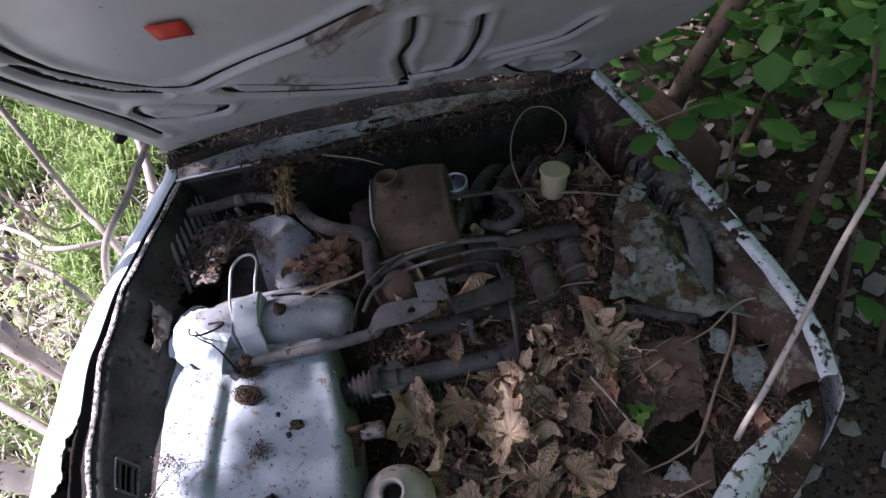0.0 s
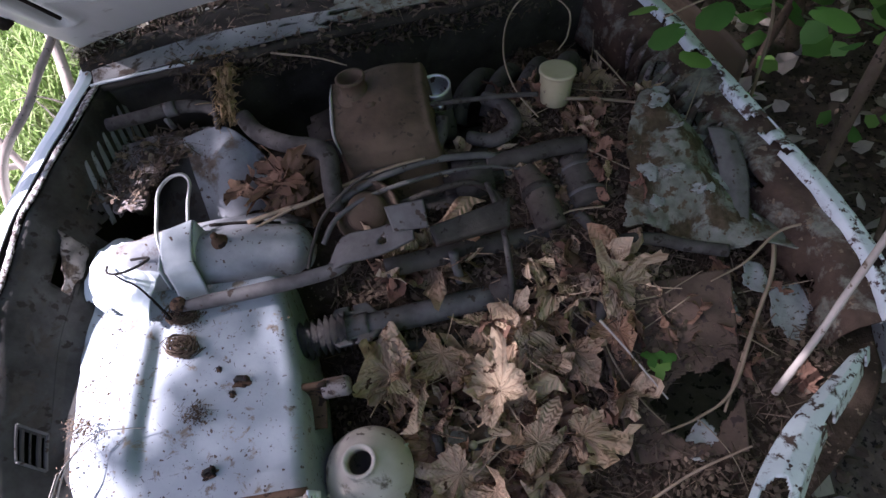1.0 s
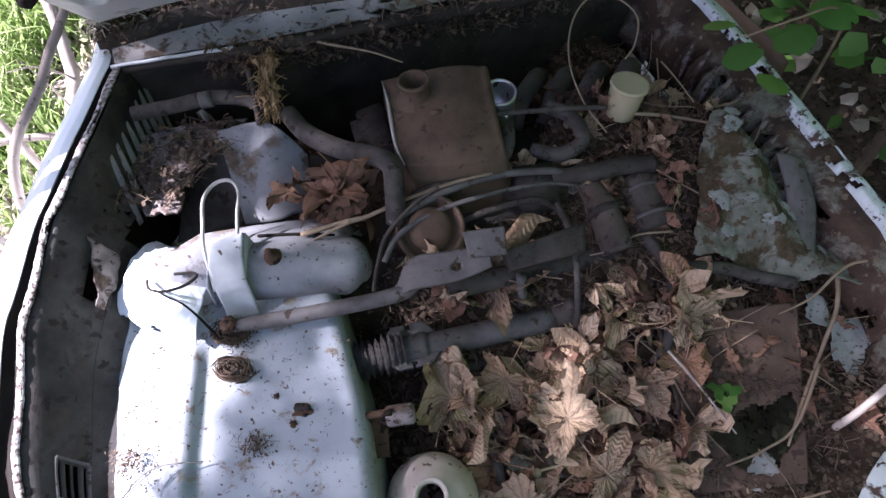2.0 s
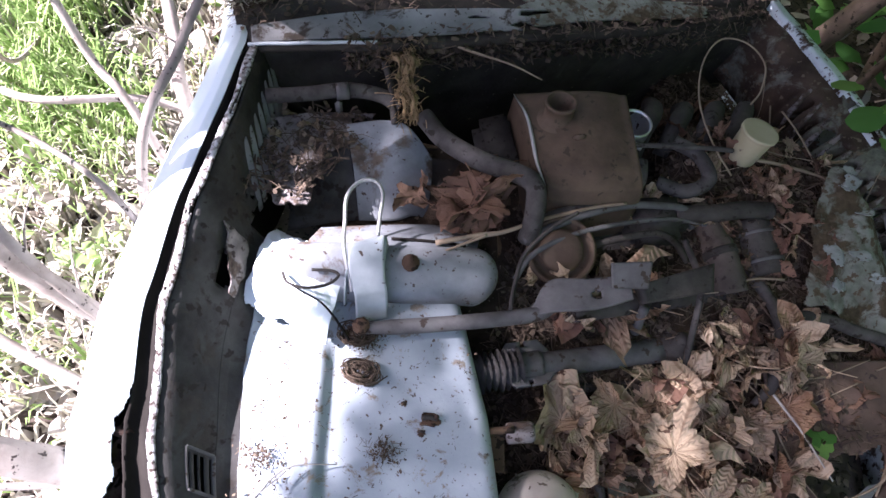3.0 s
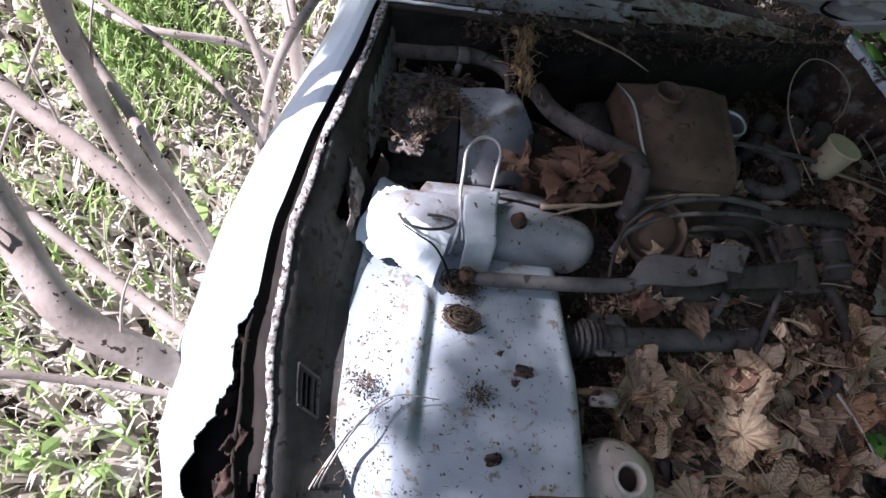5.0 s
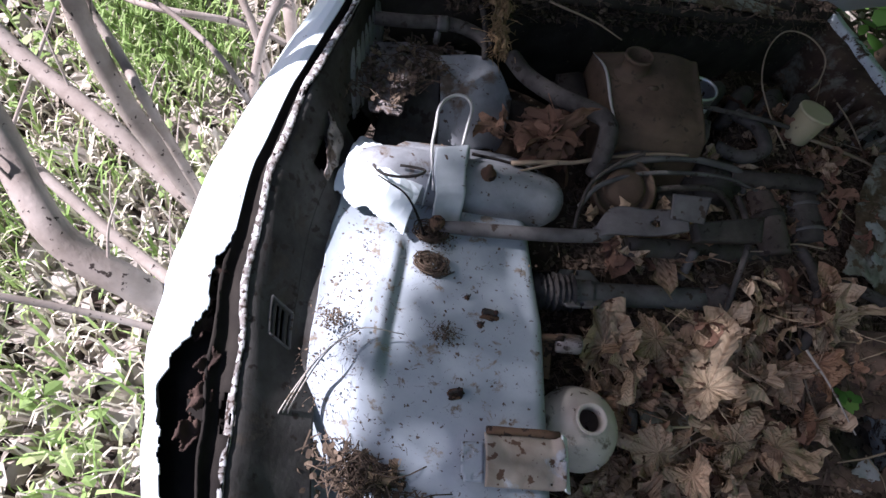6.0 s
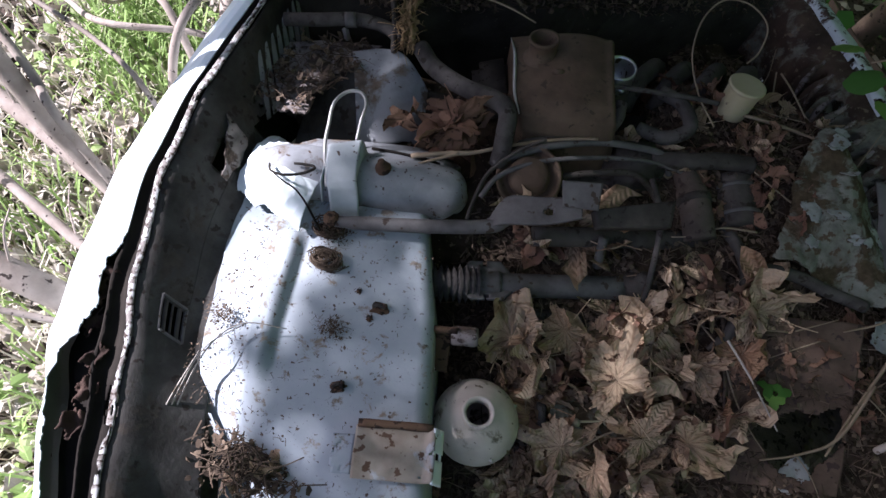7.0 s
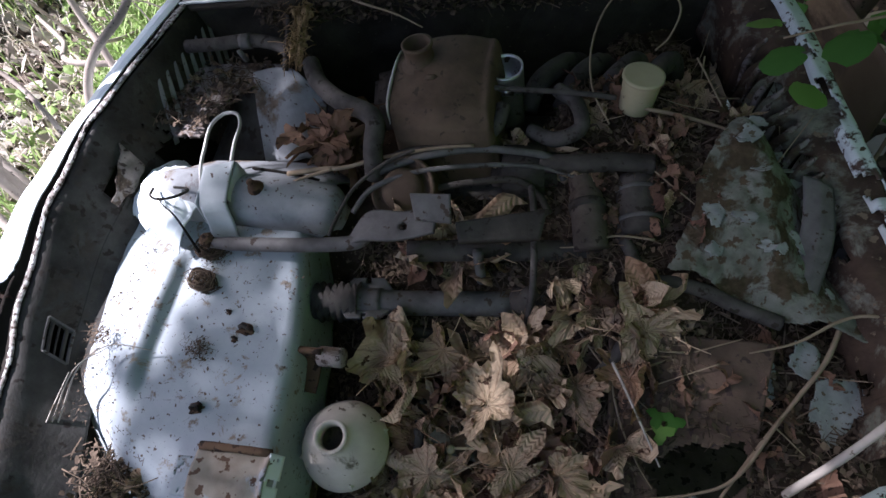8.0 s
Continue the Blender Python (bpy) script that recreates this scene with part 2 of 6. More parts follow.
def part(name, bm, material, parent, label="", smooth=True):
    """One mesh object under a thing or under a part."""
    ob = new(name, finish(name, bm, material, smooth))
    ob.parent = parent
    return tagged(ob, label) if label else ob


def thing(name, label, category, group="", kind="", at=(0, 0, 0)):
    ob = new(name)
    ob.location = at
    ob.empty_display_size = 0.05
    return tagged(ob, label, category, group, kind)


def solo(name, bm, material, label, category, group="", kind="", smooth=True):
    return tagged(new(name, finish(name, bm, material, smooth)), label, category, group, kind)


def spline(points, n):
    """Catmull-Rom through the points, n samples."""
    p = [Vector(q) for q in points]
    if len(p) == 2:
        return [p[0].lerp(p[1], i / (n - 1)) for i in range(n)]
    p = [p[0] * 2 - p[1]] + p + [p[-1] * 2 - p[-2]]
    out = []
    for i in range(n):
        s = i / (n - 1) * (len(p) - 3)
        k = min(int(s), len(p) - 4)
        f = s - k
        a, b, c, d = p[k:k + 4]
        out.append(0.5 * ((2 * b) + (c - a) * f + (2 * a - 5 * b + 4 * c - d) * f * f + (3 * b - a - 3 * c + d) * f ** 3))
    return out


def tube(points, radius, n=24, sides=10, end=None, bm=None, wobble=0.0, cap=True):
    """A round bar along a smooth line; radius may be a number, a pair (start, end) or a function of 0..1."""
    bm = bm or bmesh.new()
    line = spline(points, n)
    rings = []
    side = None
    for i, q in enumerate(line):
        t = (line[min(i + 1, n - 1)] - line[max(i - 1, 0)]).normalized()
        if side is None:
            side = t.cross(Vector((0, 0, 1)))
            if side.length < 0.01:
                side = t.cross(Vector((1, 0, 0)))
        side = (side - t * side.dot(t)).normalized()
        up = t.cross(side)
        f = i / (n - 1)
        r = radius(f) if callable(radius) else (radius if isinstance(radius, (int, float)) else radius[0] + (radius[1] - radius[0]) * f)
        ring = []
        for k in range(sides):
            a = 2 * math.pi * k / sides
            rr = r * (1 + wobble * noise.noise(q * 30 + Vector((math.cos(a), math.sin(a), 0))))
            ring.append(bm.verts.new(q + (side * math.cos(a) + up * math.sin(a)) * rr))
        rings.append(ring)
    for a, b in zip(rings, rings[1:]):
        for k in range(sides):
            bm.faces.new((a[k], a[(k + 1) % sides], b[(k + 1) % sides], b[k]))
    if cap:
        bm.faces.new(rings[0])
        bm.faces.new(rings[-1][::-1])
    return bm


def lathe(profile, place, axis=(0, 0, 1), sides=24, bm=None):
    """A turned body: profile of (radius, height) along the axis from place."""
    bm = bm or bmesh.new()
    q = Vector((0, 0, 1)).rotation_difference(Vector(axis).normalized())
    rings = []
    for r, h in profile:
        rings.append([bm.verts.new(Vector(place) + q @ Vector((r * math.cos(2 * math.pi * k / sides), r * math.sin(2 * math.pi * k / sides), h))) for k in range(sides)])
    for a, b in zip(rings, rings[1:]):
        for k in range(sides):
            bm.faces.new((a[k], a[(k + 1) % sides], b[(k + 1) % sides], b[k]))
    if profile[0][0] > 0.0006:
        bm.faces.new(rings[0][::-1])
    if profile[-1][0] > 0.0006:
        bm.faces.new(rings[-1])
    return bm


def sheet(fn, nu, nv, thick=0.003, cut=None, bm=None):
    """A sheet of metal of some thickness over fn(u, v), u and v from 0 to 1; cut(u, v, place) leaves faces out."""
    bm = bm or bmesh.new()
    g = [[Vector(fn(i / nu, j / nv)) for j in range(nv + 1)] for i in range(nu + 1)]
    top, low = {}, {}

    def corner(i, j):
        if (i, j) not in top:
            du = g[min(i + 1, nu)][j] - g[max(i - 1, 0)][j]
            dv = g[i][min(j + 1, nv)] - g[i][max(j - 1, 0)]
            nrm = du.cross(dv)
            nrm = nrm.normalized() if nrm.length > 1e-9 else Vector((0, 0, 1))
            top[i, j] = bm.verts.new(g[i][j])
            low[i, j] = bm.verts.new(g[i][j] - nrm * thick)
    keep = [[cut is None or not cut((i + 0.5) / nu, (j + 0.5) / nv, (g[i][j] + g[i + 1][j + 1]) / 2) for j in range(nv)] for i in range(nu)]
    for i in range(nu):
        for j in range(nv):
            if keep[i][j]:
                q = [(i, j), (i + 1, j), (i + 1, j + 1), (i, j + 1)]
                for c in q:
                    corner(*c)
                bm.faces.new([top[c] for c in q])
                bm.faces.new([low[c] for c in q[::-1]])
                for (a, b), (oi, oj) in (((q[0], q[1]), (i, j - 1)), ((q[1], q[2]), (i + 1, j)), ((q[2], q[3]), (i, j + 1)), ((q[3], q[0]), (i - 1, j))):
                    if not (0 <= oi < nu and 0 <= oj < nv and keep[oi][oj]):
                        bm.faces.new((top[b], top[a], low[a], low[b]))
    return bm


def loft(rows):
    """A smooth fn(u, v) through rows of points, u from row to row, v along a row."""
    def fn(u, v):
        s = u * (len(rows) - 1)
        k = min(int(s), len(rows) - 2)
        f = s - k
        four = []
        for r in (max(k - 1, 0), k, k + 1, min(k + 2, len(rows) - 1)):
            row = rows[r]
            w = v * (len(row) - 1)
            j = min(int(w), len(row) - 2)
            four.append(Vector(row[j]).lerp(Vector(row[j + 1]), w - j))
        a, b, c, d = four
        return 0.5 * ((2 * b) + (c - a) * f + (2 * a - 5 * b + 4 * c - d) * f * f + (3 * b - a - 3 * c + d) * f ** 3)
    return fn


def block(size, m, bevel=0.004, bm=None):
    """A box with rounded edges at the pose m."""
    bm = bm or bmesh.new()
    tmp = bmesh.new()
    bmesh.ops.create_cube(tmp, size=1.0, matrix=Matrix.Diagonal((*size, 1)))
    if bevel:
        bmesh.ops.bevel(tmp, geom=tmp.edges[:], offset=bevel, segments=2, affect="EDGES")
    vs = {v: bm.verts.new(m @ v.co) for v in tmp.verts}
    for f in tmp.faces:
        bm.faces.new([vs[v] for v in f.verts])
    tmp.free()
    return bm


def lerp_table(table, y):
    """Values of a table of rows (y, a, b, ...) at y."""
    if y <= table[0][0]:
        return table[0][1:]
    for lo, hi in zip(table, table[1:]):
        if y <= hi[0]:
            f = (y - lo[0]) / (hi[0] - lo[0])
            f = f * f * (3 - 2 * f) * 0.4 + f * 0.6
            return tuple(a + (b - a) * f for a, b in zip(lo[1:], hi[1:]))
    return table[-1][1:]


def nz(x, y, z=0.0, s=1.0):
    return noise.noise(Vector((x * s, y * s, z * s)))


def smooth01(a, b, x):
    t = min(max((x - a) / (b - a), 0.0), 1.0)
    return t * t * (3 - 2 * t)



# ---- ground ----
def ground_z(x, y):
    z = 0.42 + 0.05 * nz(x, y, 0.3, 1.1) + 0.025 * nz(x, y, 1.7, 4.0)
    z += 0.10 * smooth01(0.75, 2.5, -x) + 0.10 * smooth01(0.8, 2.6, y) * smooth01(0.4, 1.4, -x)
    if abs(x) > 20 or abs(y) > 20:
        return 0.5
    return z - 0.10 * smooth01(0.55, 0.9, x)


def grid_line():
    far = [-400, -120, -40, -14, -7]
    near = [-4 + 0.1 * i for i in range(81)]
    return far + near + [-f for f in far[::-1]]


bm = bmesh.new()
line = grid_line()
vv = [[bm.verts.new((x, y + 0.5, ground_z(x, y + 0.5))) for y in line] for x in line]
for i in range(len(line) - 1):
    for j in range(len(line) - 1):
        bm.faces.new((vv[i][j], vv[i + 1][j], vv[i + 1][j + 1], vv[i][j + 1]))
ground = solo("ground", bm, M_SOIL, "dark woodland soil under leaf litter and grass", "ground", kind="structure")

# ---- the wrecked car's body ----
car = thing("wrecked_car", "abandoned pale blue car with open engine bay full of leaves", "car", at=(0, 0, 0.42))
bpy.context.view_layer.update()


def body(name, bm, material, label="", parent=None, smooth=True):
    ob = part(name, bm, material, parent or car, label, smooth)
    ob.matrix_parent_inverse = Matrix.Translation((0, 0, -0.42)) if parent is None else Matrix()
    return ob


# left fender: y, outer edge x, z, inner lip x, z
FENDER = [(-0.22, -0.47, 0.84, -0.40, 0.82), (-0.10, -0.545, 0.875, -0.465, 0.855), (0.02, -0.61, 0.905, -0.515, 0.875), (0.12, -0.665, 0.93, -0.55, 0.905), (0.25, -0.70, 0.955, -0.60, 0.95),
          (0.40, -0.718, 0.995, -0.635, 1.005), (0.55, -0.722, 1.02, -0.648, 1.045), (0.70, -0.722, 1.045, -0.652, 1.06), (0.85, -0.724, 1.06, -0.672, 1.06), (0.97, -0.745, 1.075, -0.715, 1.07)]
Y0, Y1 = -0.22, 0.97


def fender_fn(u, v):
    y = Y0 + (Y1 - Y0) * u
    xo, zo, xi, zi = lerp_table(FENDER, y)
    w = xi - xo
    prof = [(-0.075, -0.60), (-0.085, -0.33), (-0.06, -0.13), (-0.03, -0.045), (-0.006, -0.008), (0.25 * w, 0.004), (0.45 * w, 0.003), (0.62 * w, -0.002)]
    s = v * (len(prof) - 1)
    k = min(int(s), len(prof) - 2)
    f = s - k
    dx, dz = prof[k][0] + (prof[k + 1][0] - prof[k][0]) * f, prof[k][1] + (prof[k + 1][1] - prof[k][1]) * f
    top = smooth01(0.4, 0.9, v)
    z = zo + dz + (zi - zo) * max(0, dx / w) * top if w else zo + dz
    return (xo + dx, y, max(z, 0.36))


def fender_tear(u, v, p):
    if p.y > 0.29:
        return False
    edge = 0.97 - 0.36 * smooth01(0.29, 0.02, p.y) - 0.10 * nz(p.y * 9, 0.4) - 0.07 * nz(p.y * 31, 2.2) + 0.03 * nz(p.y * 80, 1.0)
    return v > edge and v > 0.55


fender = body("left_fender", sheet(fender_fn, 420, 84, 0.0025, fender_tear), M_FENDER, "sun-bleached pale blue fender with a rusted torn edge")


def gutter_fn(u, v):
    y = Y0 + (Y1 - Y0) * u
    xo, zo, xi, zi = lerp_table(FENDER, y)
    w = xi - xo
    x = xo + w * (0.58 + 0.42 * v)
    z = zo + (zi - zo) * (0.6 + 0.4 * v) - 0.016 * math.sin(math.pi * min(1, v * 1.25)) - 0.004 + 0.002 * nz(x, y, 0, 60)
    return (x, y, z)


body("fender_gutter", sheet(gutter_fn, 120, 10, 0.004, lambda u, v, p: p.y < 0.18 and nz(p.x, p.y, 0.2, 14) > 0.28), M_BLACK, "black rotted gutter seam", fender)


def lip_fn(u, v):
    y = Y0 + (Y1 - Y0) * u
    xo, zo, xi, zi = lerp_table(FENDER, y)
    a = v * math.pi
    return (xi - 0.004 - (0.0052 + 0.003 * nz(4, y, 0, 13) + 0.0010 * nz(9, y, 0, 110)) * math.cos(a) + 0.002 * nz(0, y, 0, 16), y, zi + 0.0030 * math.sin(a) - 0.003 + 0.0008 * nz(2, y, v * 3, 60))


body("fender_lip", sheet(lip_fn, 800, 6, 0.0015, lambda u, v, p: nz(p.x * 2, p.y, 0.9, 9) + 0.5 * nz(p.x, p.y + 0.4 * v, v, 25) + 0.3 * nz(p.x, p.y, v, 90) > 0.38), M_LIP, "white lip with flaking paint", fender)["kind"] = "stuff"

# added black sheet: the dark inside the torn fender, put in as colour
body("fender_inside", sheet(lambda u, v: Vector(fender_fn(u * 0.5, 0.35 + 0.65 * v)) + Vector((0.012 + 0.03 * v, 0, -0.035 - 0.03 * v + 0.006 * nz(u * 20, v * 5))), 60, 14, 0.002), M_BLACK, "black sheet standing in for the shade inside the fender", fender)
for k in range(7):
    y = 0.02 + 0.045 * k
    xo, zo, xi, zi = lerp_table(FENDER, y)
    c = Vector((xo + (0.42 + 0.1 * (k % 3)) * (xi - xo), y, zo - 0.012))
    body("rust_flake", sheet(lambda u, v: c + Vector((0.03 * (u - 0.5), 0.05 * (v - 0.5), 0.018 * nz(u * 2.5 + k, v * 2.5) - 0.012 * u)), 18, 18, 0.002, lambda u, v, p: (u - 0.5) ** 2 + (v - 0.5) ** 2 > 0.16 + 0.22 * nz(u * 4 + k, v * 4)), M_FLAKE, "rust flake", fender)

# inner apron, left: y, top x, z (the lip), foot x, z
FOOT = [(-0.22, -0.24, 0.70), (-0.10, -0.33, 0.73), (0.02, -0.40, 0.77), (0.12, -0.445, 0.805), (0.22, -0.485, 0.83), (0.35, -0.528, 0.862), (0.46, -0.545, 0.885), (0.56, -0.56, 0.89),
        (0.66, -0.585, 0.80), (0.80, -0.60, 0.76), (0.97, -0.66, 0.76)]


def foot_at(y):
    """Foot of the apron, eased along its length."""
    rows = [lerp_table(FOOT, y + 0.018 * k) for k in (-2, -1, 0, 1, 2)]
    return tuple(sum(c) / 5 for c in zip(*rows))


def apron_fn(u, v):
    y = Y0 + (Y1 - Y0) * u
    xo, zo, xi, zi = lerp_table(FENDER, y)
    xf, zf = foot_at(y)
    f = v ** 0.8
    bulge = 0.012 * math.sin(math.pi * v)
    x = xi + (xf - xi) * f - bulge + 0.002 * nz(y, v * 0.2, 0.5, 9)
    z = zi - 0.008 + (zf - zi + 0.008) * (v ** 1.15)
    return (x, y, z)


def apron_cut(u, v, p):
    if abs(p.y - 0.485) < 0.028 + 0.012 * nz(p.x, p.y, 0, 30) and 0.42 < v < 0.70 and (v - 0.42) * 0.1 < 0.055 - (p.y - 0.457):
        return True
    if 0.60 < p.y < 0.66 and abs(v - (0.35 + (p.y - 0.60) * 6)) < 0.03 and nz(p.y, v, 0, 40) > -0.1:
        return True
    if 0.575 < p.y < 0.715 and v > 0.60 + 0.30 * smooth01(0.66, 0.72, p.y) + 0.06 * nz(p.y, v, 0.4, 30):
        return True
    return abs(p.y - 0.213) < 0.022 and 0.36 < v < 0.62 and abs(((v - 0.36) / 0.26 * 3) % 1.0 - 0.5) > 0.22


body("inner_apron", sheet(apron_fn, 200, 40, 0.003, apron_cut), M_APRON, "grimy inner apron, darkened for shade, with pressed louvres and a small slotted vent")

def apron_at(y, v, out):
    q = Vector(apron_fn((y - Y0) / (Y1 - Y0), v))
    return q + Vector((0.82, 0, 0.57)) * out


for k in range(9):
    y = 0.685 + 0.026 * k
    body("louvre", sheet(lambda u, v: apron_at(y - 0.062 * u + 0.011 * v, 0.20 + 0.46 * u, 0.001 + 0.011 * v ** 0.7 * math.sin(math.pi * (0.04 + 0.92 * u)) ** 0.5), 14, 5, 0.0015), M_COWL, "pressed louvre slat")
# added black sheet: shade seen through the apron's holes
body("apron_liner", sheet(lambda u, v: Vector(apron_fn(0.10 + 0.90 * u, v)) + Vector((-0.035, 0, -0.012)), 40, 10, 0.003), M_BLACK, "black sheet standing in for the shade behind the apron")
# torn flap of metal folded in from the apron's hole
body("torn_flap", sheet(lambda u, v: Vector(apron_fn((0.545 - 0.095 * u - Y0) / (Y1 - Y0), 0.30 + 0.42 * v)) + Vector((0.006 + 0.022 * u * (1 - v), 0, 0.004 + 0.010 * u * v)) + Vector((1, 0, 1)) * 0.003 * nz(u * 4, v * 4),
                        60, 60, 0.002, lambda u, v, p: v < 0.05 + 0.75 * u - 0.25 * u * u + 0.10 * nz(u * 4, v * 5) or v > 1.0 - 0.35 * abs(u - 0.45) + 0.08 * nz(u * 6, v * 3, 2)), M_SHELF, "torn flap of rusty pale sheet")
# slot frame on the apron
bm = bmesh.new()
for dy in (-0.025, 0.025):
    tube([apron_at(0.213 + dy, 0.33 + 0.08 * k, 0.002) for k in range(5)], 0.0028, 12, 6, bm=bm)
for v in (0.33, 0.65):
    tube([apron_at(0.188 + 0.025 * k, v, 0.002) for k in range(3)], 0.0028, 8, 6, bm=bm)
body("slot_frame", bm, M_TUBE, "pale vent surround")


# ---- left wheelhouse: the pale flat panel ----
def panel_z(x, y):
    z = 0.872 + 0.14 * (y - 0.37) + 0.02 * nz(x, y, 0, 2.0)
    ridge_x = -0.425 - 0.22 * (y - 0.40)
    z += 0.020 * smooth01(ridge_x + 0.022, ridge_x - 0.006, x) * smooth01(0.17, 0.23, y) * (1 - smooth01(0.40, 0.46, y))
    z += 0.003 * nz(x, y, 0.4, 9)
    return z


def panel_fn(u, v):
    """From high on the apron down through a hollow sweep, across the flat, over the rounded right edge."""
    y = -0.02 + 0.595 * u
    xf, zf = foot_at(y)
    xp, xr = xf + 0.075, -0.165 - (0.50 if y > 0.388 else 0.36) * (y - 0.388)
    if v < 0.30:
        t = v / 0.30
        q = apron_fn((y - Y0) / (Y1 - Y0), 0.66)
        a, c, p = Vector((q[0] + 0.0025, 0, q[2] + 0.0025)), Vector((xf - 0.012, 0, zf + 0.002)), Vector((xp, 0, panel_z(xp, y)))
        e = a * (1 - t) ** 2 + c * 2 * t * (1 - t) + p * t * t
        x, z = e.x, e.z
    elif v < 0.85:
        x = xp + (xr - 0.02 - xp) * (v - 0.30) / 0.55
        z = panel_z(x, y)
    else:
        f = (v - 0.85) / 0.15
        a = min(f / 0.35, 1) * math.pi / 2
        x = xr - 0.02 + 0.022 * math.sin(a) + 0.012 * max(0, f - 0.35)
        z = panel_z(xr - 0.02, y) - 0.022 * (1 - math.cos(a)) - 0.20 * max(0, f - 0.35)
    brink = 0.085 + 0.28 * max(-0.28 - x, 0) - 0.30 * max(x + 0.28, 0)
    z -= 0.14 * smooth01(brink + 0.05, brink - 0.10, y)
    return (x, y, z)


# dark colour ends at the sun's edge: painted shade over the grime
body("apron_sweep", sheet(lambda u, v: Vector(panel_fn(u, 0.32 * v)) - Vector((0.0015, 0, 0.0015)), 200, 40, 0.002), M_APRON, "hollow sweep below the apron, grime and shade in its dark colour")
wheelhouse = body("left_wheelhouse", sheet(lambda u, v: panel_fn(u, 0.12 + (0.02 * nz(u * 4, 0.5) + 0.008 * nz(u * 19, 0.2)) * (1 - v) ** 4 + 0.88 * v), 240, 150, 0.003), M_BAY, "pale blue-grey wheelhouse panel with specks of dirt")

# strut tube across the back of the panel, in the same paint
bm = tube([(-0.555, 0.515, 0.905), (-0.50, 0.53, 0.916), (-0.40, 0.555, 0.918), (-0.30, 0.58, 0.912), (-0.235, 0.60, 0.898), (-0.205, 0.61, 0.875)],
          lambda f: 0.047 * (0.90 + 0.14 * smooth01(0.0, 0.25, f)) * (1 - 0.55 * smooth01(0.82, 1.0, f)), 40, 24, wobble=0.02)
body("strut_tube", bm, M_STRUT, "rounded crossmember in stained grey paint", wheelhouse)
bm = sheet(loft([[(-0.50, 0.545, 0.957), (-0.50, 0.58, 0.940), (-0.50, 0.625, 0.905), (-0.50, 0.63, 0.86)], [(-0.40, 0.572, 0.962), (-0.395, 0.61, 0.944), (-0.39, 0.662, 0.903), (-0.39, 0.668, 0.84)],
                 [(-0.31, 0.598, 0.954), (-0.305, 0.64, 0.936), (-0.30, 0.69, 0.893), (-0.30, 0.695, 0.83)], [(-0.235, 0.612, 0.918), (-0.235, 0.655, 0.91), (-0.235, 0.69, 0.875), (-0.235, 0.695, 0.82)]]), 40, 24, 0.003)
body("ledge", bm, M_STRUT, "", wheelhouse)
body("groove_wire", tube([(-0.372, 0.606, 0.953), (-0.33, 0.616, 0.950), (-0.285, 0.628, 0.942), (-0.255, 0.636, 0.932)], 0.0028, 20, 6), M_BLACK, "black wire lying on the crossmember", wheelhouse)
# crumpled sunlit end of the crossmember
bm = sheet(lambda u, v: (-0.575 + 0.15 * u + 0.006 * nz(u * 3, v * 3), 0.452 + 0.155 * v - 0.03 * u, 0.905 + 0.052 * math.sin(math.pi * min(1, v * 1.05)) ** 0.7 * (0.75 + 0.25 * math.sin(math.pi * u)) + 0.007 * abs(nz(u * 3, v * 3, 0.3)) - 0.006 * abs(nz(u * 7 + 2 * v, v * 5, 0.8))),
           120, 120, 0.002, lambda u, v, p: min(u, v, 1 - v) < 0.03 + 0.05 * nz(u * 4, v * 4, 0.2))
body("crumpled_end", bm, M_FENDER, "", wheelhouse)

# bracket cap with a folded front
bm = sheet(loft([[(-0.427, 0.560, 0.985), (-0.419, 0.530, 0.975), (-0.405, 0.503, 0.962), (-0.400, 0.497, 0.955), (-0.398, 0.490, 0.925), (-0.395, 0.478, 0.895)],
                 [(-0.378, 0.588, 0.988), (-0.371, 0.558, 0.979), (-0.359, 0.522, 0.966), (-0.354, 0.515, 0.958), (-0.352, 0.508, 0.928), (-0.350, 0.498, 0.897)]]), 8, 24, 0.004)
bracket = body("bracket_cap", bm, M_CAP, "folded white metal bracket over the crossmember")
for a, b in (((-0.427, 0.560, 0.985), (-0.430, 0.555, 0.93)), ((-0.378, 0.588, 0.988), (-0.372, 0.592, 0.93))):
    bm = sheet(lambda u, v: Vector(a).lerp(Vector(b), u) + Vector((0.010, -0.060, -0.022)) * v, 4, 6, 0.003)
    body("bracket_side", bm, M_CAP, "", bracket)
body("wire_loop", tube([(-0.405, 0.500, 0.953), (-0.431, 0.552, 0.985), (-0.440, 0.588, 1.002), (-0.447, 0.625, 1.016), (-0.435, 0.652, 1.022), (-0.413, 0.660, 1.022), (-0.396, 0.645, 1.016),
                        (-0.392, 0.615, 1.004), (-0.388, 0.585, 0.985)], 0.0031, 60, 8), M_WIRE, "bent wire retaining loop", bracket)

# cowl, firewall and the far gutter under the hood
CL, CR = Vector((-0.74, 0.94, 1.085)), Vector((0.275, 1.43, 0.965))
CD = (CR - CL).normalized()
CF = Vector((CD.y, -CD.x, 0)).normalized()


HINGE = [(-0.745, 0.94, 1.09), (-0.62, 1.12, 1.085), (-0.48, 1.255, 1.07), (-0.21, 1.375, 1.045), (0.07, 1.42, 1.005), (0.275, 1.43, 0.965)]
SEAM = [(-0.70, 0.845, 1.065), (-0.56, 0.885, 1.072), (-0.43, 0.925, 1.075), (-0.22, 1.03, 1.06), (0.02, 1.17, 1.025), (0.255, 1.36, 0.975)]
HINGE_LINE, SEAM_LINE = spline(HINGE, 61), spline(SEAM, 61)


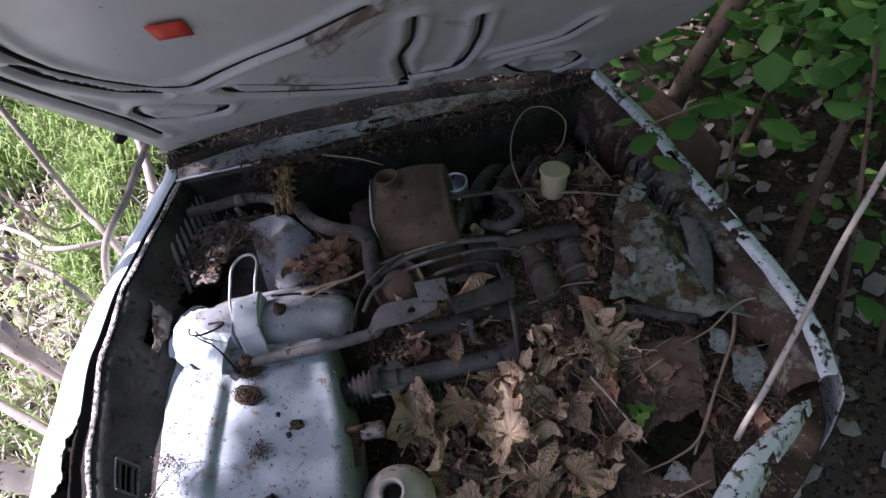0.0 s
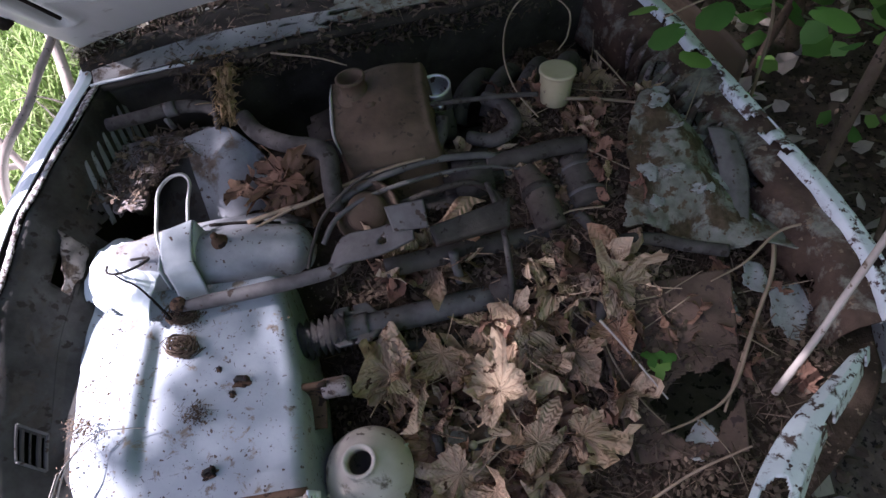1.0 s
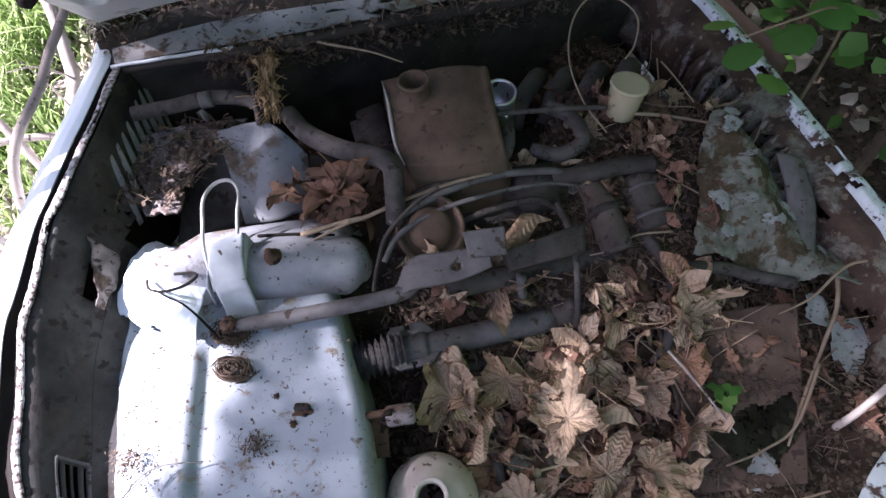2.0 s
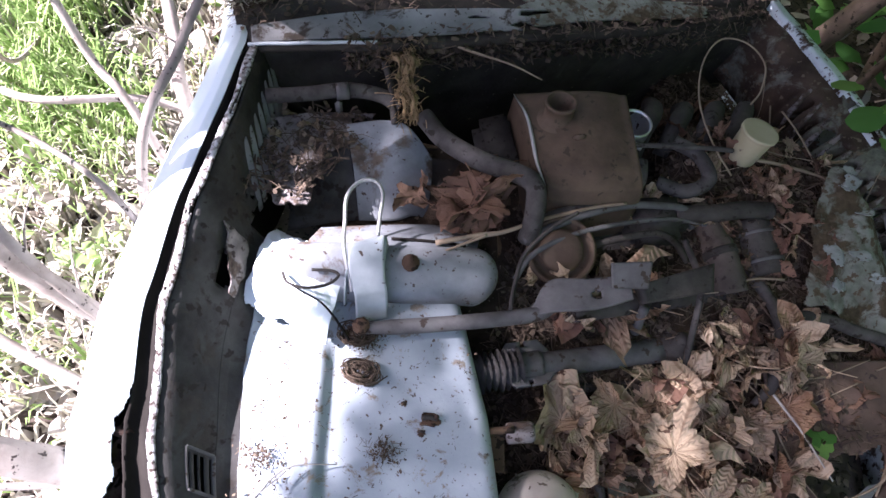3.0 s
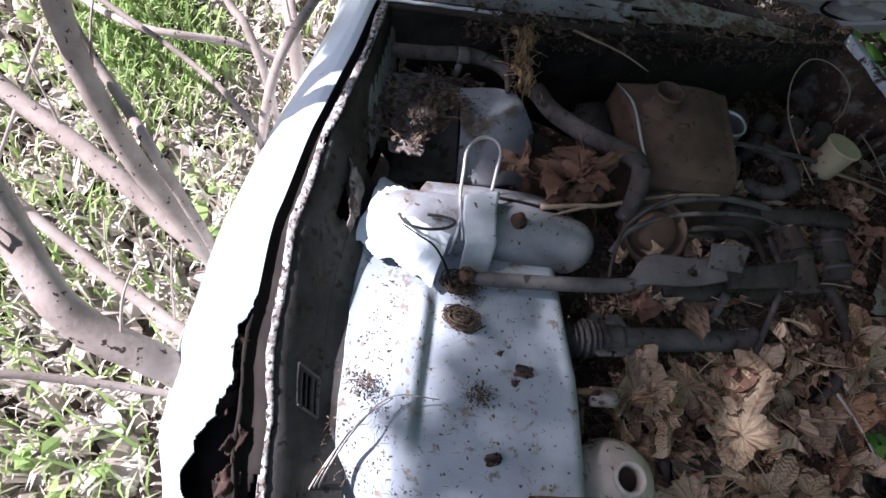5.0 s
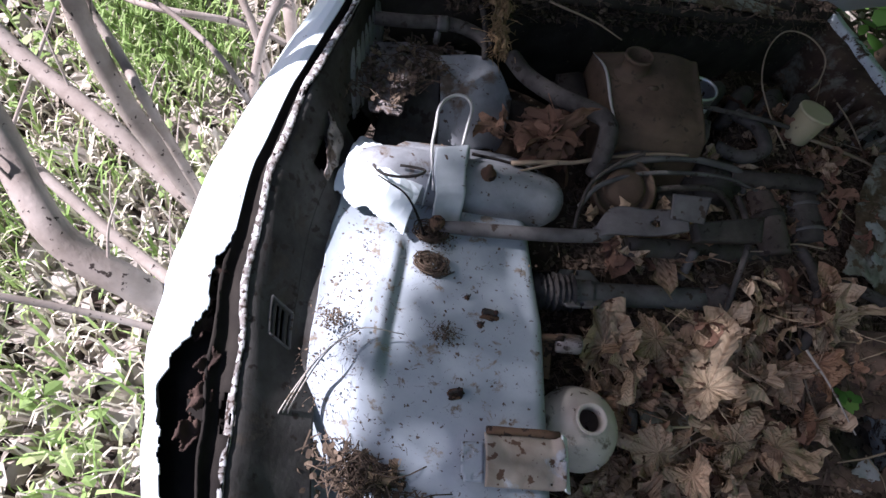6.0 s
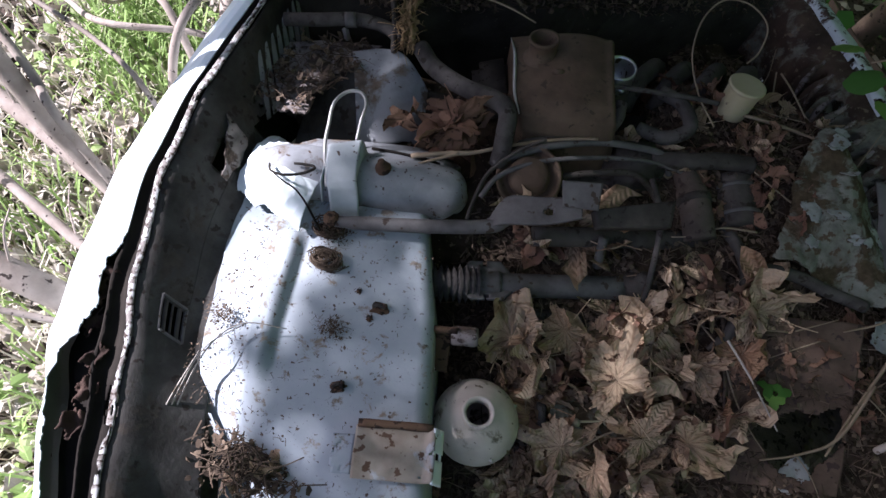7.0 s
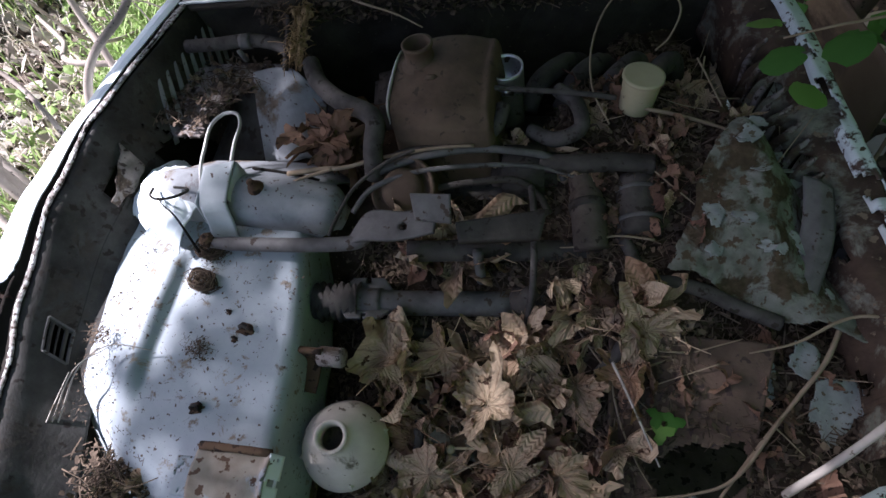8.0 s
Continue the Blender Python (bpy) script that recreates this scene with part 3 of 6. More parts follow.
def on_line(line, s):
    s = min(max(s, 0.0), 1.0) * (len(line) - 1)
    k = min(int(s), len(line) - 2)
    return line[k].lerp(line[k + 1], s - k)


def cowl_at(s, f, up):
    """A point of the cowl: s along it, f from the hinge (0) to the front seam (1), up from the line between them."""
    return on_line(HINGE_LINE, s) * (1 - f) + on_line(SEAM_LINE, s) * f + Vector((0, 0, up))


COWL_PROFILE = [(-0.6, 0.06), (-0.2, 0.0), (0.0, -0.012), (0.15, -0.02), (0.40, -0.008), (0.55, 0.004), (0.60, 0.0), (0.66, -0.012), (0.92, -0.016), (1.0, -0.012), (1.0, -0.022), (0.95, -0.026)]


def cowl_fn(u, v):
    s = v * (len(COWL_PROFILE) - 1)
    k = min(int(s), len(COWL_PROFILE) - 2)
    f = s - k
    a, b = COWL_PROFILE[k], COWL_PROFILE[k + 1]
    return cowl_at(u, a[0] + (b[0] - a[0]) * f, a[1] + (b[1] - a[1]) * f + 0.003 * nz(u * 20, v * 8))


body("cowl", sheet(cowl_fn, 90, 44, 0.003), M_GRIME, "grimy cowl shelf below the hood hinge")
body("cowl_face", sheet(lambda u, v: cowl_at(0.03 + 0.60 * u, 0.96 - 0.20 * (1 - v) * (1 - 0.35 * u ** 3), 0.0 - 0.008 * v + 0.001 * nz(u * 9, v * 3)), 120, 24, 0.003, lambda u, v, p: u > 0.88 + 0.22 * nz(v * 4, u * 9, 0.7)), M_COWL, "dusty grey painted cowl face")
body("cowl_face", sheet(lambda u, v: cowl_at(0.52 + 0.40 * u, 0.68 + 0.26 * v, 0.0 - 0.008 * v + 0.001 * nz(u * 9, v * 3)), 160, 60, 0.003, lambda u, v, p: min(u, 1 - u, 1 - v) < 0.12 + 0.25 * nz(u * 7, v * 4)), M_MOSSY, "stained greenish cowl face")
body("cowl_seam", tube([cowl_at(0.02 + 0.045 * k, 1.0, -0.006 + 0.001 * (k % 2)) for k in range(0, 8)], 0.0032, 40, 6), M_CAP, "pale seam strip")


def firewall_fn(u, v):
    wav = 0.012 * nz(u * 6, v * 4, 0.5)
    return cowl_at(u, 0.93 - 0.25 * v, -0.026 - 0.42 * v) + CF * wav


body("firewall", sheet(firewall_fn, 60, 24, 0.004), M_GRIME, "dark firewall caked in dirt")

# right rail: outer x, y, z
RAIL = [(0.275, 1.43, 0.965), (0.40, 1.24, 0.955), (0.50, 1.045, 0.945), (0.585, 0.90, 0.925), (0.655, 0.775, 0.91), (0.705, 0.665, 0.89), (0.725, 0.575, 0.868)]


def rail_at(u, inward, up):
    pts = RAIL_LINE
    s = u * (len(pts) - 1)
    k = min(int(s), len(pts) - 2)
    p = pts[k].lerp(pts[k + 1], s - k)
    t = (pts[k + 1] - pts[k]).normalized()
    side = Vector((t.y, -t.x, 0)).normalized()
    return p + side * inward + Vector((0, 0, up))


RAIL_LINE = spline(RAIL, 60)
if (RAIL_LINE[30] + Vector((RAIL_LINE[31].y - RAIL_LINE[30].y, RAIL_LINE[30].x - RAIL_LINE[31].x, 0))).x > RAIL_LINE[30].x:
    RIN = -1
else:
    RIN = 1


def rail_fn(u, v):
    prof = [(-0.05, -0.55), (-0.05, -0.25), (-0.03, -0.08), (-0.004, -0.012), (0.002, 0.0), (0.021, 0.003), (0.026, -0.003), (0.028, -0.016)]
    s = v * (len(prof) - 1)
    k = min(int(s), len(prof) - 2)
    f = s - k
    return rail_at(u, RIN * (prof[k][0] + (prof[k + 1][0] - prof[k][0]) * f), prof[k][1] + (prof[k + 1][1] - prof[k][1]) * f + 0.002 * nz(u * 30, v))


rail = body("right_fender", sheet(rail_fn, 120, 40, 0.003, lambda u, v, p: v > 0.52 and nz(p.x, p.y, 0.3, 16) + 0.4 * nz(p.x, p.y, 0.3, 45) > 0.42 - 0.35 * math.exp(-((u - 0.43) / 0.05) ** 2)), M_RAIL,
            "chipped pale blue fender edge")


def rail_under(u, v):
    prof = [(0.0, -0.008), (0.03, -0.012), (0.055, -0.02), (0.075, -0.05), (0.085, -0.10), (0.09, -0.17)]
    s = v * (len(prof) - 1)
    k = min(int(s), len(prof) - 2)
    f = s - k
    i, z = prof[k][0] + (prof[k + 1][0] - prof[k][0]) * f, prof[k][1] + (prof[k + 1][1] - prof[k][1]) * f
    if 0.18 < u < 0.52 and v > 0.45:
        w = smooth01(0.45, 0.55, v) * (1 - smooth01(0.85, 0.98, v))
        i += 0.024 * w * math.sin((u - 0.18) / 0.34 * math.pi * 2 * 11)
    return rail_at(u, RIN * (i + 0.004 * nz(u * 20, v * 5)), z + 0.004 * nz(u * 25, v * 3, 0.6))


body("right_apron", sheet(rail_under, 220, 24, 0.003, lambda u, v, p: v > 0.5 and nz(p.x, p.y, p.z, 13) > 0.46), M_RAPRON, "rusted right apron with louvre ribs")
for k in range(11):
    u = 0.185 + 0.030 * k
    body("louvre", tube([rail_at(u, RIN * 0.060, -0.022), rail_at(u + 0.008, RIN * 0.086, -0.050), rail_at(u + 0.018, RIN * 0.100, -0.105)], lambda f: 0.0075 * (0.4 + 0.6 * math.sin(math.pi * min(1, f * 1.1))), 14, 8, wobble=0.2), M_SHELF, "rusty pressed louvre")

# torn front strip of the right fender
STRIP = [((0.640, 0.505, 0.865), (0.690, 0.540, 0.850)), ((0.585, 0.440, 0.885), (0.650, 0.465, 0.88)), ((0.530, 0.375, 0.90), (0.600, 0.385, 0.90)), ((0.485, 0.300, 0.912), (0.560, 0.300, 0.915)),
         ((0.455, 0.225, 0.92), (0.525, 0.215, 0.925)), ((0.43, 0.13, 0.925), (0.50, 0.10, 0.93))]
strip_fn = loft([[a, tuple((p + q) / 2 + (0.006 if i == 2 else 0) for i, (p, q) in enumerate(zip(a, b))), b, (b[0] + 0.010, b[1] - 0.006, b[2] - 0.03)] for a, b in ((p, tuple(c + 0.68 * (d - c) for c, d in zip(p, q))) for p, q in STRIP)])
body("front_strip", sheet(strip_fn, 90, 30, 0.003, lambda u, v, p: ((u - 0.66) / 0.075) ** 2 + ((v - 0.34) / 0.2) ** 2 < 1 or (v > 0.62 and nz(p.x, p.y, 0.1, 22) > 0.25 and u < 0.45)), M_RAIL,
     "torn pale blue front strip with an oval hole")

# hood, standing open over the bay
HW, HL, HA = (CR - CL).length * 1.02, 1.15, radians(47)
HF = (CF * math.cos(HA) + Vector((0, 0, 1)) * math.sin(HA)).normalized()
HU = CD
HN = HU.cross(HF).normalized()
if HN.z > 0:
    HN = -HN
H0 = CL - CD * 0.01 + Vector((0, 0, 0.012)) - CF * 0.005


def hinge_bow(a):
    """How far the hood's rear edge bows forward of the straight line between its corners (negative)."""
    t = min(max(a / HW, 0.0), 1.0)
    return -0.155 * (1 - abs(2 * t - 1) ** 2.2)


def hood_at(a, b, d):
    """a along the hinge in metres, b from the hinge to the nose, d below the skin."""
    return H0 + HU * a + HF * b + HN * d


GROOVES = [[(0.09, 0.90), (0.084, 0.787), (0.077, 0.724), (0.085, 0.651), (0.117, 0.575), (0.17, 0.498), (0.228, 0.468), (0.296, 0.511), (0.36, 0.55), (0.436, 0.588), (0.473, 0.611), (0.56, 0.67)],
           [(0.093, 0.379), (0.121, 0.413), (0.166, 0.392), (0.245, 0.327), (0.226, 0.291), (0.158, 0.293), (0.101, 0.327), (0.093, 0.379)],
           [(0.268, 0.429), (0.299, 0.431), (0.459, 0.325), (0.611, 0.27), (0.608, 0.234), (0.457, 0.292), (0.291, 0.387), (0.268, 0.429)],
           [(0.616, 0.284), (0.606, 0.409), (0.629, 0.497), (0.635, 0.60)], [(0.621, 0.298), (0.726, 0.302), (0.757, 0.436), (0.757, 0.56)], [(0.80, 0.336), (0.869, 0.344), (0.952, 0.37), (1.0, 0.45)],
           [(0.836, 0.242), (0.888, 0.277), (0.995, 0.252), (1.041, 0.182), (0.987, 0.124), (0.896, 0.157), (0.836, 0.242)],
           [(0.056, 0.672), (0.07, 0.603), (0.117, 0.508), (0.176, 0.457)], [(0.013, 0.80), (0.013, 0.69), (0.026, 0.566), (0.061, 0.365), (0.071, 0.204)]]
SEGMENTS = [(Vector(a), Vector(b)) for g in GROOVES for a, b in zip(g, g[1:])]


def groove_dist(a, b):
    p, best = Vector((a, b)), 9.0
    for q, s in SEGMENTS:
        t = min(max((p - q).dot(s - q) / (s - q).length_squared, 0), 1)
        best = min(best, (p - q - (s - q) * t).length)
    return best


def hood_a(u, v):
    """Across the hood, which widens towards its nose."""
    return -0.10 * v + (HW + 0.10 * v + 0.16 * smooth01(0, 0.35, v)) * u


def hood_inner(u, v):
    a = hood_a(u, v)
    b = HL * v - hinge_bow(a) * (1 - v) ** 2 * 1.1
    s = groove_dist(a, b)
    d = 0.030 - 0.016 * math.exp(-(s / 0.008) ** 2) + 0.008 * math.exp(-((s - 0.022) / 0.012) ** 2)
    edge = min(u * HW, (1 - u) * HW, HL * v, HL - HL * v)
    d -= 0.022 * smooth01(0.03, 0.0, edge)
    return hood_at(a, b, d)


hood = body("hood", sheet(lambda u, v: hood_at(hood_a(u, v), HL * v - hinge_bow(hood_a(u, v)) * (1 - v) ** 2 * 1.1, -0.012 * math.sin(math.pi * u) - 0.006), 30, 30, 0.002), M_FENDER, "hood propped open, worn grey-blue underside")
body("hood_inner_panel", sheet(hood_inner, 230, 180, 0.0015), M_HOOD, "pressed grey-blue inner panel with grooves", hood)
# black tubes draw the shadow line of each pressed groove
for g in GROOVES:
    body("panel_edge", tube([hood_at(a, b, 0.028) for a, b in g], 0.0036, 12 * len(g), 6), M_BLACK, "black tube standing in for the shadow along a pressed edge", hood)
body("sticker", sheet(lambda u, v: hood_at(0.262 + 0.05 * u, 0.685 + 0.05 * v, 0.036), 3, 3, 0.001), M_RED, "red sticker", hood)
body("buffer", block((0.022, 0.03, 0.02), Matrix.Translation(hood_at(0.0, 0.235, 0.03)), 0.005), M_BLACK, "black rubber buffer", hood)



# ---- the floor of the bay ----
HOLE = [(0.378, 0.447), (0.41, 0.470), (0.43, 0.497), (0.465, 0.500), (0.50, 0.527), (0.52, 0.475), (0.475, 0.40), (0.43, 0.405)]


def in_hole(x, y, grow=0.0):
    cx, cy = 0.45, 0.46
    x, y = cx + (x - cx) / (1 + grow), cy + (y - cy) / (1 + grow)
    inside = False
    for (x0, y0), (x1, y1) in zip(HOLE, HOLE[1:] + HOLE[:1]):
        if (y0 > y) != (y1 > y) and x < (x1 - x0) * (y - y0) / (y1 - y0) + x0:
            inside = not inside
    return inside


def rail_x(y):
    for p, q in zip(RAIL, RAIL[1:]):
        if q[1] <= y <= p[1]:
            return p[0] + (q[0] - p[0]) * (p[1] - y) / (p[1] - q[1])
    return RAIL[0][0] if y > RAIL[0][1] else RAIL[-1][0]


def floor_z(x, y):
    z = 0.705 + 0.42 * (y - 0.36) + 0.018 * nz(x, y, 0.1, 5) + 0.010 * nz(x, y, 0.6, 14)
    z = min(z, 0.93 + 0.01 * nz(x, y, 0.2, 8))
    z -= 0.05 * smooth01(0.30, 0.10, y)
    z -= 0.26 * smooth01(0.84, 0.93, y) * smooth01(0.09, 0.0, x) + 0.10 * smooth01(0.98, 1.12, y)
    z -= 0.15 * smooth01(0.20, 0.04, rail_x(y) - x) * smooth01(0.62, 0.85, y)
    z -= 0.035 * smooth01(0.36, 0.46, x) * smooth01(0.52, 0.62, y)
    z -= 0.05 * smooth01(-0.02, -0.16, x) * smooth01(0.60, 0.45, y)
    return z


def floor_fn(u, v):
    y = 0.02 + 1.40 * v
    right = 0.42 + 0.30 * smooth01(0.05, 0.55, y) - 0.46 * smooth01(0.62, 1.42, y)
    left = -0.30 - 0.36 * smooth01(0.55, 0.75, y)
    x = left + (right - left) * u
    return (x, y, floor_z(x, y))


body("bay_floor", sheet(floor_fn, 150, 190, 0.006, lambda u, v, p: in_hole(p.x, p.y, 0.18)), M_DEBRIS, "bay floor buried under leaf mould")
body("front_panel", sheet(loft([[(-0.42, -0.20, 0.80), (-0.40, -0.19, 0.36)], [(-0.15, -0.05, 0.74), (-0.15, -0.05, 0.36)], [(0.15, 0.0, 0.70), (0.15, 0.0, 0.34)], [(0.44, 0.10, 0.86), (0.44, 0.10, 0.34)]]), 30, 10, 0.004), M_RUST, "rusted front panel")


def pan_fn(u, v):
    a, b, c, d = Vector((0.275, 0.605)), Vector((0.50, 0.655)), Vector((0.36, 0.36)), Vector((0.53, 0.40))
    p = a.lerp(b, u).lerp(c.lerp(d, u), v)
    z = 0.705 + 0.44 * (p.y - 0.36) + 0.012 + 0.004 * nz(p.x, p.y, 0, 20)
    z += 0.016 * smooth01(0.08, 0.0, u)
    return (p.x, p.y, z)


body("rusty_pan", sheet(pan_fn, 70, 70, 0.004, lambda u, v, p: in_hole(p.x + 0.006 * nz(p.x, p.y, 0, 60), p.y + 0.006 * nz(p.y, p.x, 3, 60))), M_RUSTPAN, "brown rusted-through pan with a ragged hole")
# right wheelhouse: one buckled skin whose paint comes off in plates
def right_house(u, v):
    y = 0.685 + 0.29 * v
    x = 0.30 + 0.04 * v + (0.40 - 0.20 * v) * u
    z = floor_z(x, y) + 0.024 + 0.030 * math.sin(math.pi * min(1, u * 1.1)) * smooth01(0, 0.4, v) + 0.085 * u ** 2.2 + 0.016 * nz(x, y, 0.8, 11) + 0.005 * abs(nz(x, y, 1.9, 42))
    return (x, y, z)


def bare(u, v, p):
    return min(u, 1 - u, 1.3 * v, 1 - v) < 0.07 + 0.09 * nz(p.x, p.y, 0.3, 13) + 0.02 * nz(p.x, p.y, 0.9, 40)


right_wheelhouse = body("right_wheelhouse", sheet(right_house, 170, 170, 0.003, bare), M_MOSSY, "buckled right wheelhouse with flaking pale green paint and moss")
M_CHALK = surface("chalky_paint_flake", (0.19, 0.205, 0.195), (0.28, 0.30, 0.285), 40, spots=(0.10, 0.08, 0.055), spot_at=0.60, spot_scale=110, rough=0.85, bump=0.4)
rnd = random.Random(17)
for k in range(26):
    u, v, seed = rnd.uniform(0.15, 0.95), rnd.uniform(0.15, 0.95), k * 3.7
    c, size, turn = Vector(right_house(u, v)) + Vector((0, 0, 0.004)), rnd.uniform(0.008, 0.022), rnd.uniform(0, 6.28)
    m = pose(c.x, c.y, c.z, 20 + rnd.gauss(0, 10), rnd.gauss(0, 10), math.degrees(turn))
    body("paint_flake", sheet(lambda a, b: m @ Vector(((a - 0.5) * 2.2 * size, (b - 0.5) * 1.5 * size, 0.16 * size * nz(a * 2 + seed, b * 2) + 0.25 * size * (a - 0.5) ** 2)), 12, 12, 0.0012,
                              lambda a, b, p: abs(2 * a - 1) + abs(2 * b - 1) * 0.7 > 0.95 + 0.7 * nz(a * 3 + seed, b * 3, seed)), M_CHALK, "", right_wheelhouse)
for x, y, w, d, turn in ((0.492, 0.615, 0.055, 0.085, 14), (0.462, 0.405, 0.045, 0.065, -20), (0.60, 0.61, 0.07, 0.10, 10), (0.545, 0.66, 0.05, 0.06, 40)):
    m, seed = pose(x, y, floor_z(x, y) + 0.022, 20, 5, turn), x * 31
    body("paint_flake", sheet(lambda a, b: m @ Vector(((a - 0.5) * w, (b - 0.5) * d, 0.008 * nz(a * 2 + seed, b * 2) - 0.012 * (a - 0.5) ** 2)), 40, 40, 0.002,
                              lambda a, b, p: (2 * a - 1) ** 2 + (2 * b - 1) ** 2 > 0.85 + 0.8 * nz(a * 3 + seed, b * 3, seed) + 0.25 * nz(a * 11, b * 11, seed)), M_CHALK, "", right_wheelhouse)
body("brace", sheet(loft([[(0.468, 0.905, 0.925), (0.492, 0.900, 0.928), (0.512, 0.895, 0.922)], [(0.485, 0.83, 0.905), (0.510, 0.825, 0.908), (0.532, 0.82, 0.900)], [(0.488, 0.745, 0.872), (0.512, 0.742, 0.876), (0.533, 0.738, 0.868)]]), 20, 10, 0.004), M_TUBE, "grey-blue flat brace below the rail")


def tool(name, bm, material, label, category):
    return solo(name, bm, material, label, category)


# ---- steering rack ----
R0, R1 = Vector((-0.115, 0.500, 0.815)), Vector((0.125, 0.598, 0.805))
RD = (R1 - R0).normalized()
rack = thing("steering_rack", "dusty grey steering rack with rubber bellows above the leaves", "steering rack")
part("rack_tube", tube([R0, R1], 0.0215, 10, 20), M_TUBE, rack)
part("tube_collar", tube([R0 - RD * 0.012, R0 + RD * 0.03], 0.0255, 8, 20), M_TUBE, rack)
bel = lathe([(0.021 + (0.0135 if k % 2 else 0.0) - 0.002 * math.cos(k), k * 0.0056) for k in range(16)], R0 - RD * 0.092, RD, 24)
part("bellows", bel, M_RUBBER, rack, "cracked black rubber bellows")
part("tie_rod", tube([R0 - RD * 0.20, R0 - RD * 0.08], 0.010, 6, 10), M_GREASE, rack)
for s, r in ((1, 0.030), (-1, 0.026)):
    side = Vector((-RD.y, RD.x, 0)) * s
    bm = sheet(lambda u, v: R0 + RD * (0.055 * (u - 0.42) + 0.05 * (u - 0.5) * (1 - v)) + side * (0.012 + r * v) + Vector((0, 0, 0.006 + 0.006 * v)), 16, 12, 0.005,
               lambda u, v, p: (p - (R0 + RD * 0.004 + side * (0.006 + r) + Vector((0, 0, 0.01)))).length < 0.0055)
    flange = part("flange", bm, M_TUBE, rack, "flat mounting flange with a bolt hole")
part("pinion_housing", lathe([(0.0, -0.03), (0.030, -0.028), (0.034, 0.0), (0.032, 0.022), (0.018, 0.026), (0.012, 0.04), (0.0, 0.041)], R1 + RD * 0.018, (0.1, 0.1, 1), 20), M_GREASE, rack)
for k in range(3):
    a = k * 2.1 + 0.4
    part("bolt", lathe([(0.0, 0.0), (0.006, 0.0), (0.006, 0.006), (0.0, 0.007)], R1 + RD * 0.018 + Vector((0.024 * math.cos(a), 0.024 * math.sin(a), 0.018)), (0, 0, 1), 6), M_TUBE, rack, smooth=False)
part("brace_rod", tube([(-0.06, 0.485, 0.775), (0.13, 0.545, 0.775)], 0.011, 8, 10), M_GREASE, rack)

# ---- tie bar with its stepped plate ----
bar = thing("tie_bar", "flattened grey steel tie bar bolted to the wheelhouse", "bar")
part("rod", tube([(-0.375, 0.461, 0.918), (-0.30, 0.482, 0.924), (-0.20, 0.514, 0.930), (-0.125, 0.541, 0.938), (-0.105, 0.556, 0.948)], lambda f: 0.012 - 0.003 * smooth01(0.15, 0, f), 30, 12), M_TUBE, bar)
part("step_plate", sheet(loft([[(-0.135, 0.530, 0.936), (-0.132, 0.548, 0.946)], [(-0.105, 0.540, 0.958), (-0.115, 0.590, 0.964)], [(-0.04, 0.556, 0.972), (-0.055, 0.602, 0.978)], [(0.010, 0.580, 0.985), (0.0, 0.618, 0.990)]]), 40, 16, 0.006,
                          lambda u, v, p: (p - Vector((-0.043, 0.578, 0.976))).length < 0.007), M_TUBE, bar, "bent plate with a bolt hole")
part("upright_tab", sheet(loft([[(-0.038, 0.612, 1.018), (-0.025, 0.590, 0.985)], [(0.022, 0.628, 1.022), (0.030, 0.603, 0.985)]]), 10, 10, 0.003), M_TUBE, bar)
part("bolt_head", lathe([(0.0, 0.0), (0.013, 0.0), (0.014, 0.008), (0.009, 0.014), (0.0, 0.016)], (-0.380, 0.461, 0.920), (0, -0.1, 1), 8), M_RUST, bar, "rusted bolt head", smooth=False)
axle = thing("cross_pipe", "dark greasy cross pipe running under the leaves", "pipe")
part("pipe", tube([(-0.06, 0.585, 0.885), (0.07, 0.648, 0.868), (0.17, 0.695, 0.853), (0.26, 0.735, 0.845)], 0.018, 20, 14), M_GREASE, axle)
part("wedge_plate", sheet(loft([[(0.02, 0.625, 0.945), (0.035, 0.60, 0.935)], [(0.14, 0.70, 0.94), (0.145, 0.655, 0.925)]]), 12, 8, 0.02), M_GREASE, axle)

# ---- pulley ----
PC, PA = Vector((-0.100, 0.672, 0.925)), Vector((0.05, -0.52, 0.85)).normalized()
pulley = thing("pulley", "rusty grooved drive pulley behind the tie bar", "pulley")
part("rim", lathe([(0.0, -0.030), (0.046, -0.030), (0.054, -0.024), (0.048, -0.012), (0.056, -0.004), (0.049, 0.008), (0.058, 0.016), (0.052, 0.020), (0.048, 0.012), (0.038, 0.004), (0.036, 0.012)], PC, PA, 36), M_COVER, pulley)
part("hub", lathe([(0.036, 0.0), (0.036, 0.022), (0.030, 0.030), (0.012, 0.031), (0.0, 0.031)], PC, PA, 30), M_COVER, pulley)
part("shaft", tube([PC - PA * 0.12, PC - PA * 0.02], 0.03, 6, 14), M_GREASE, pulley)

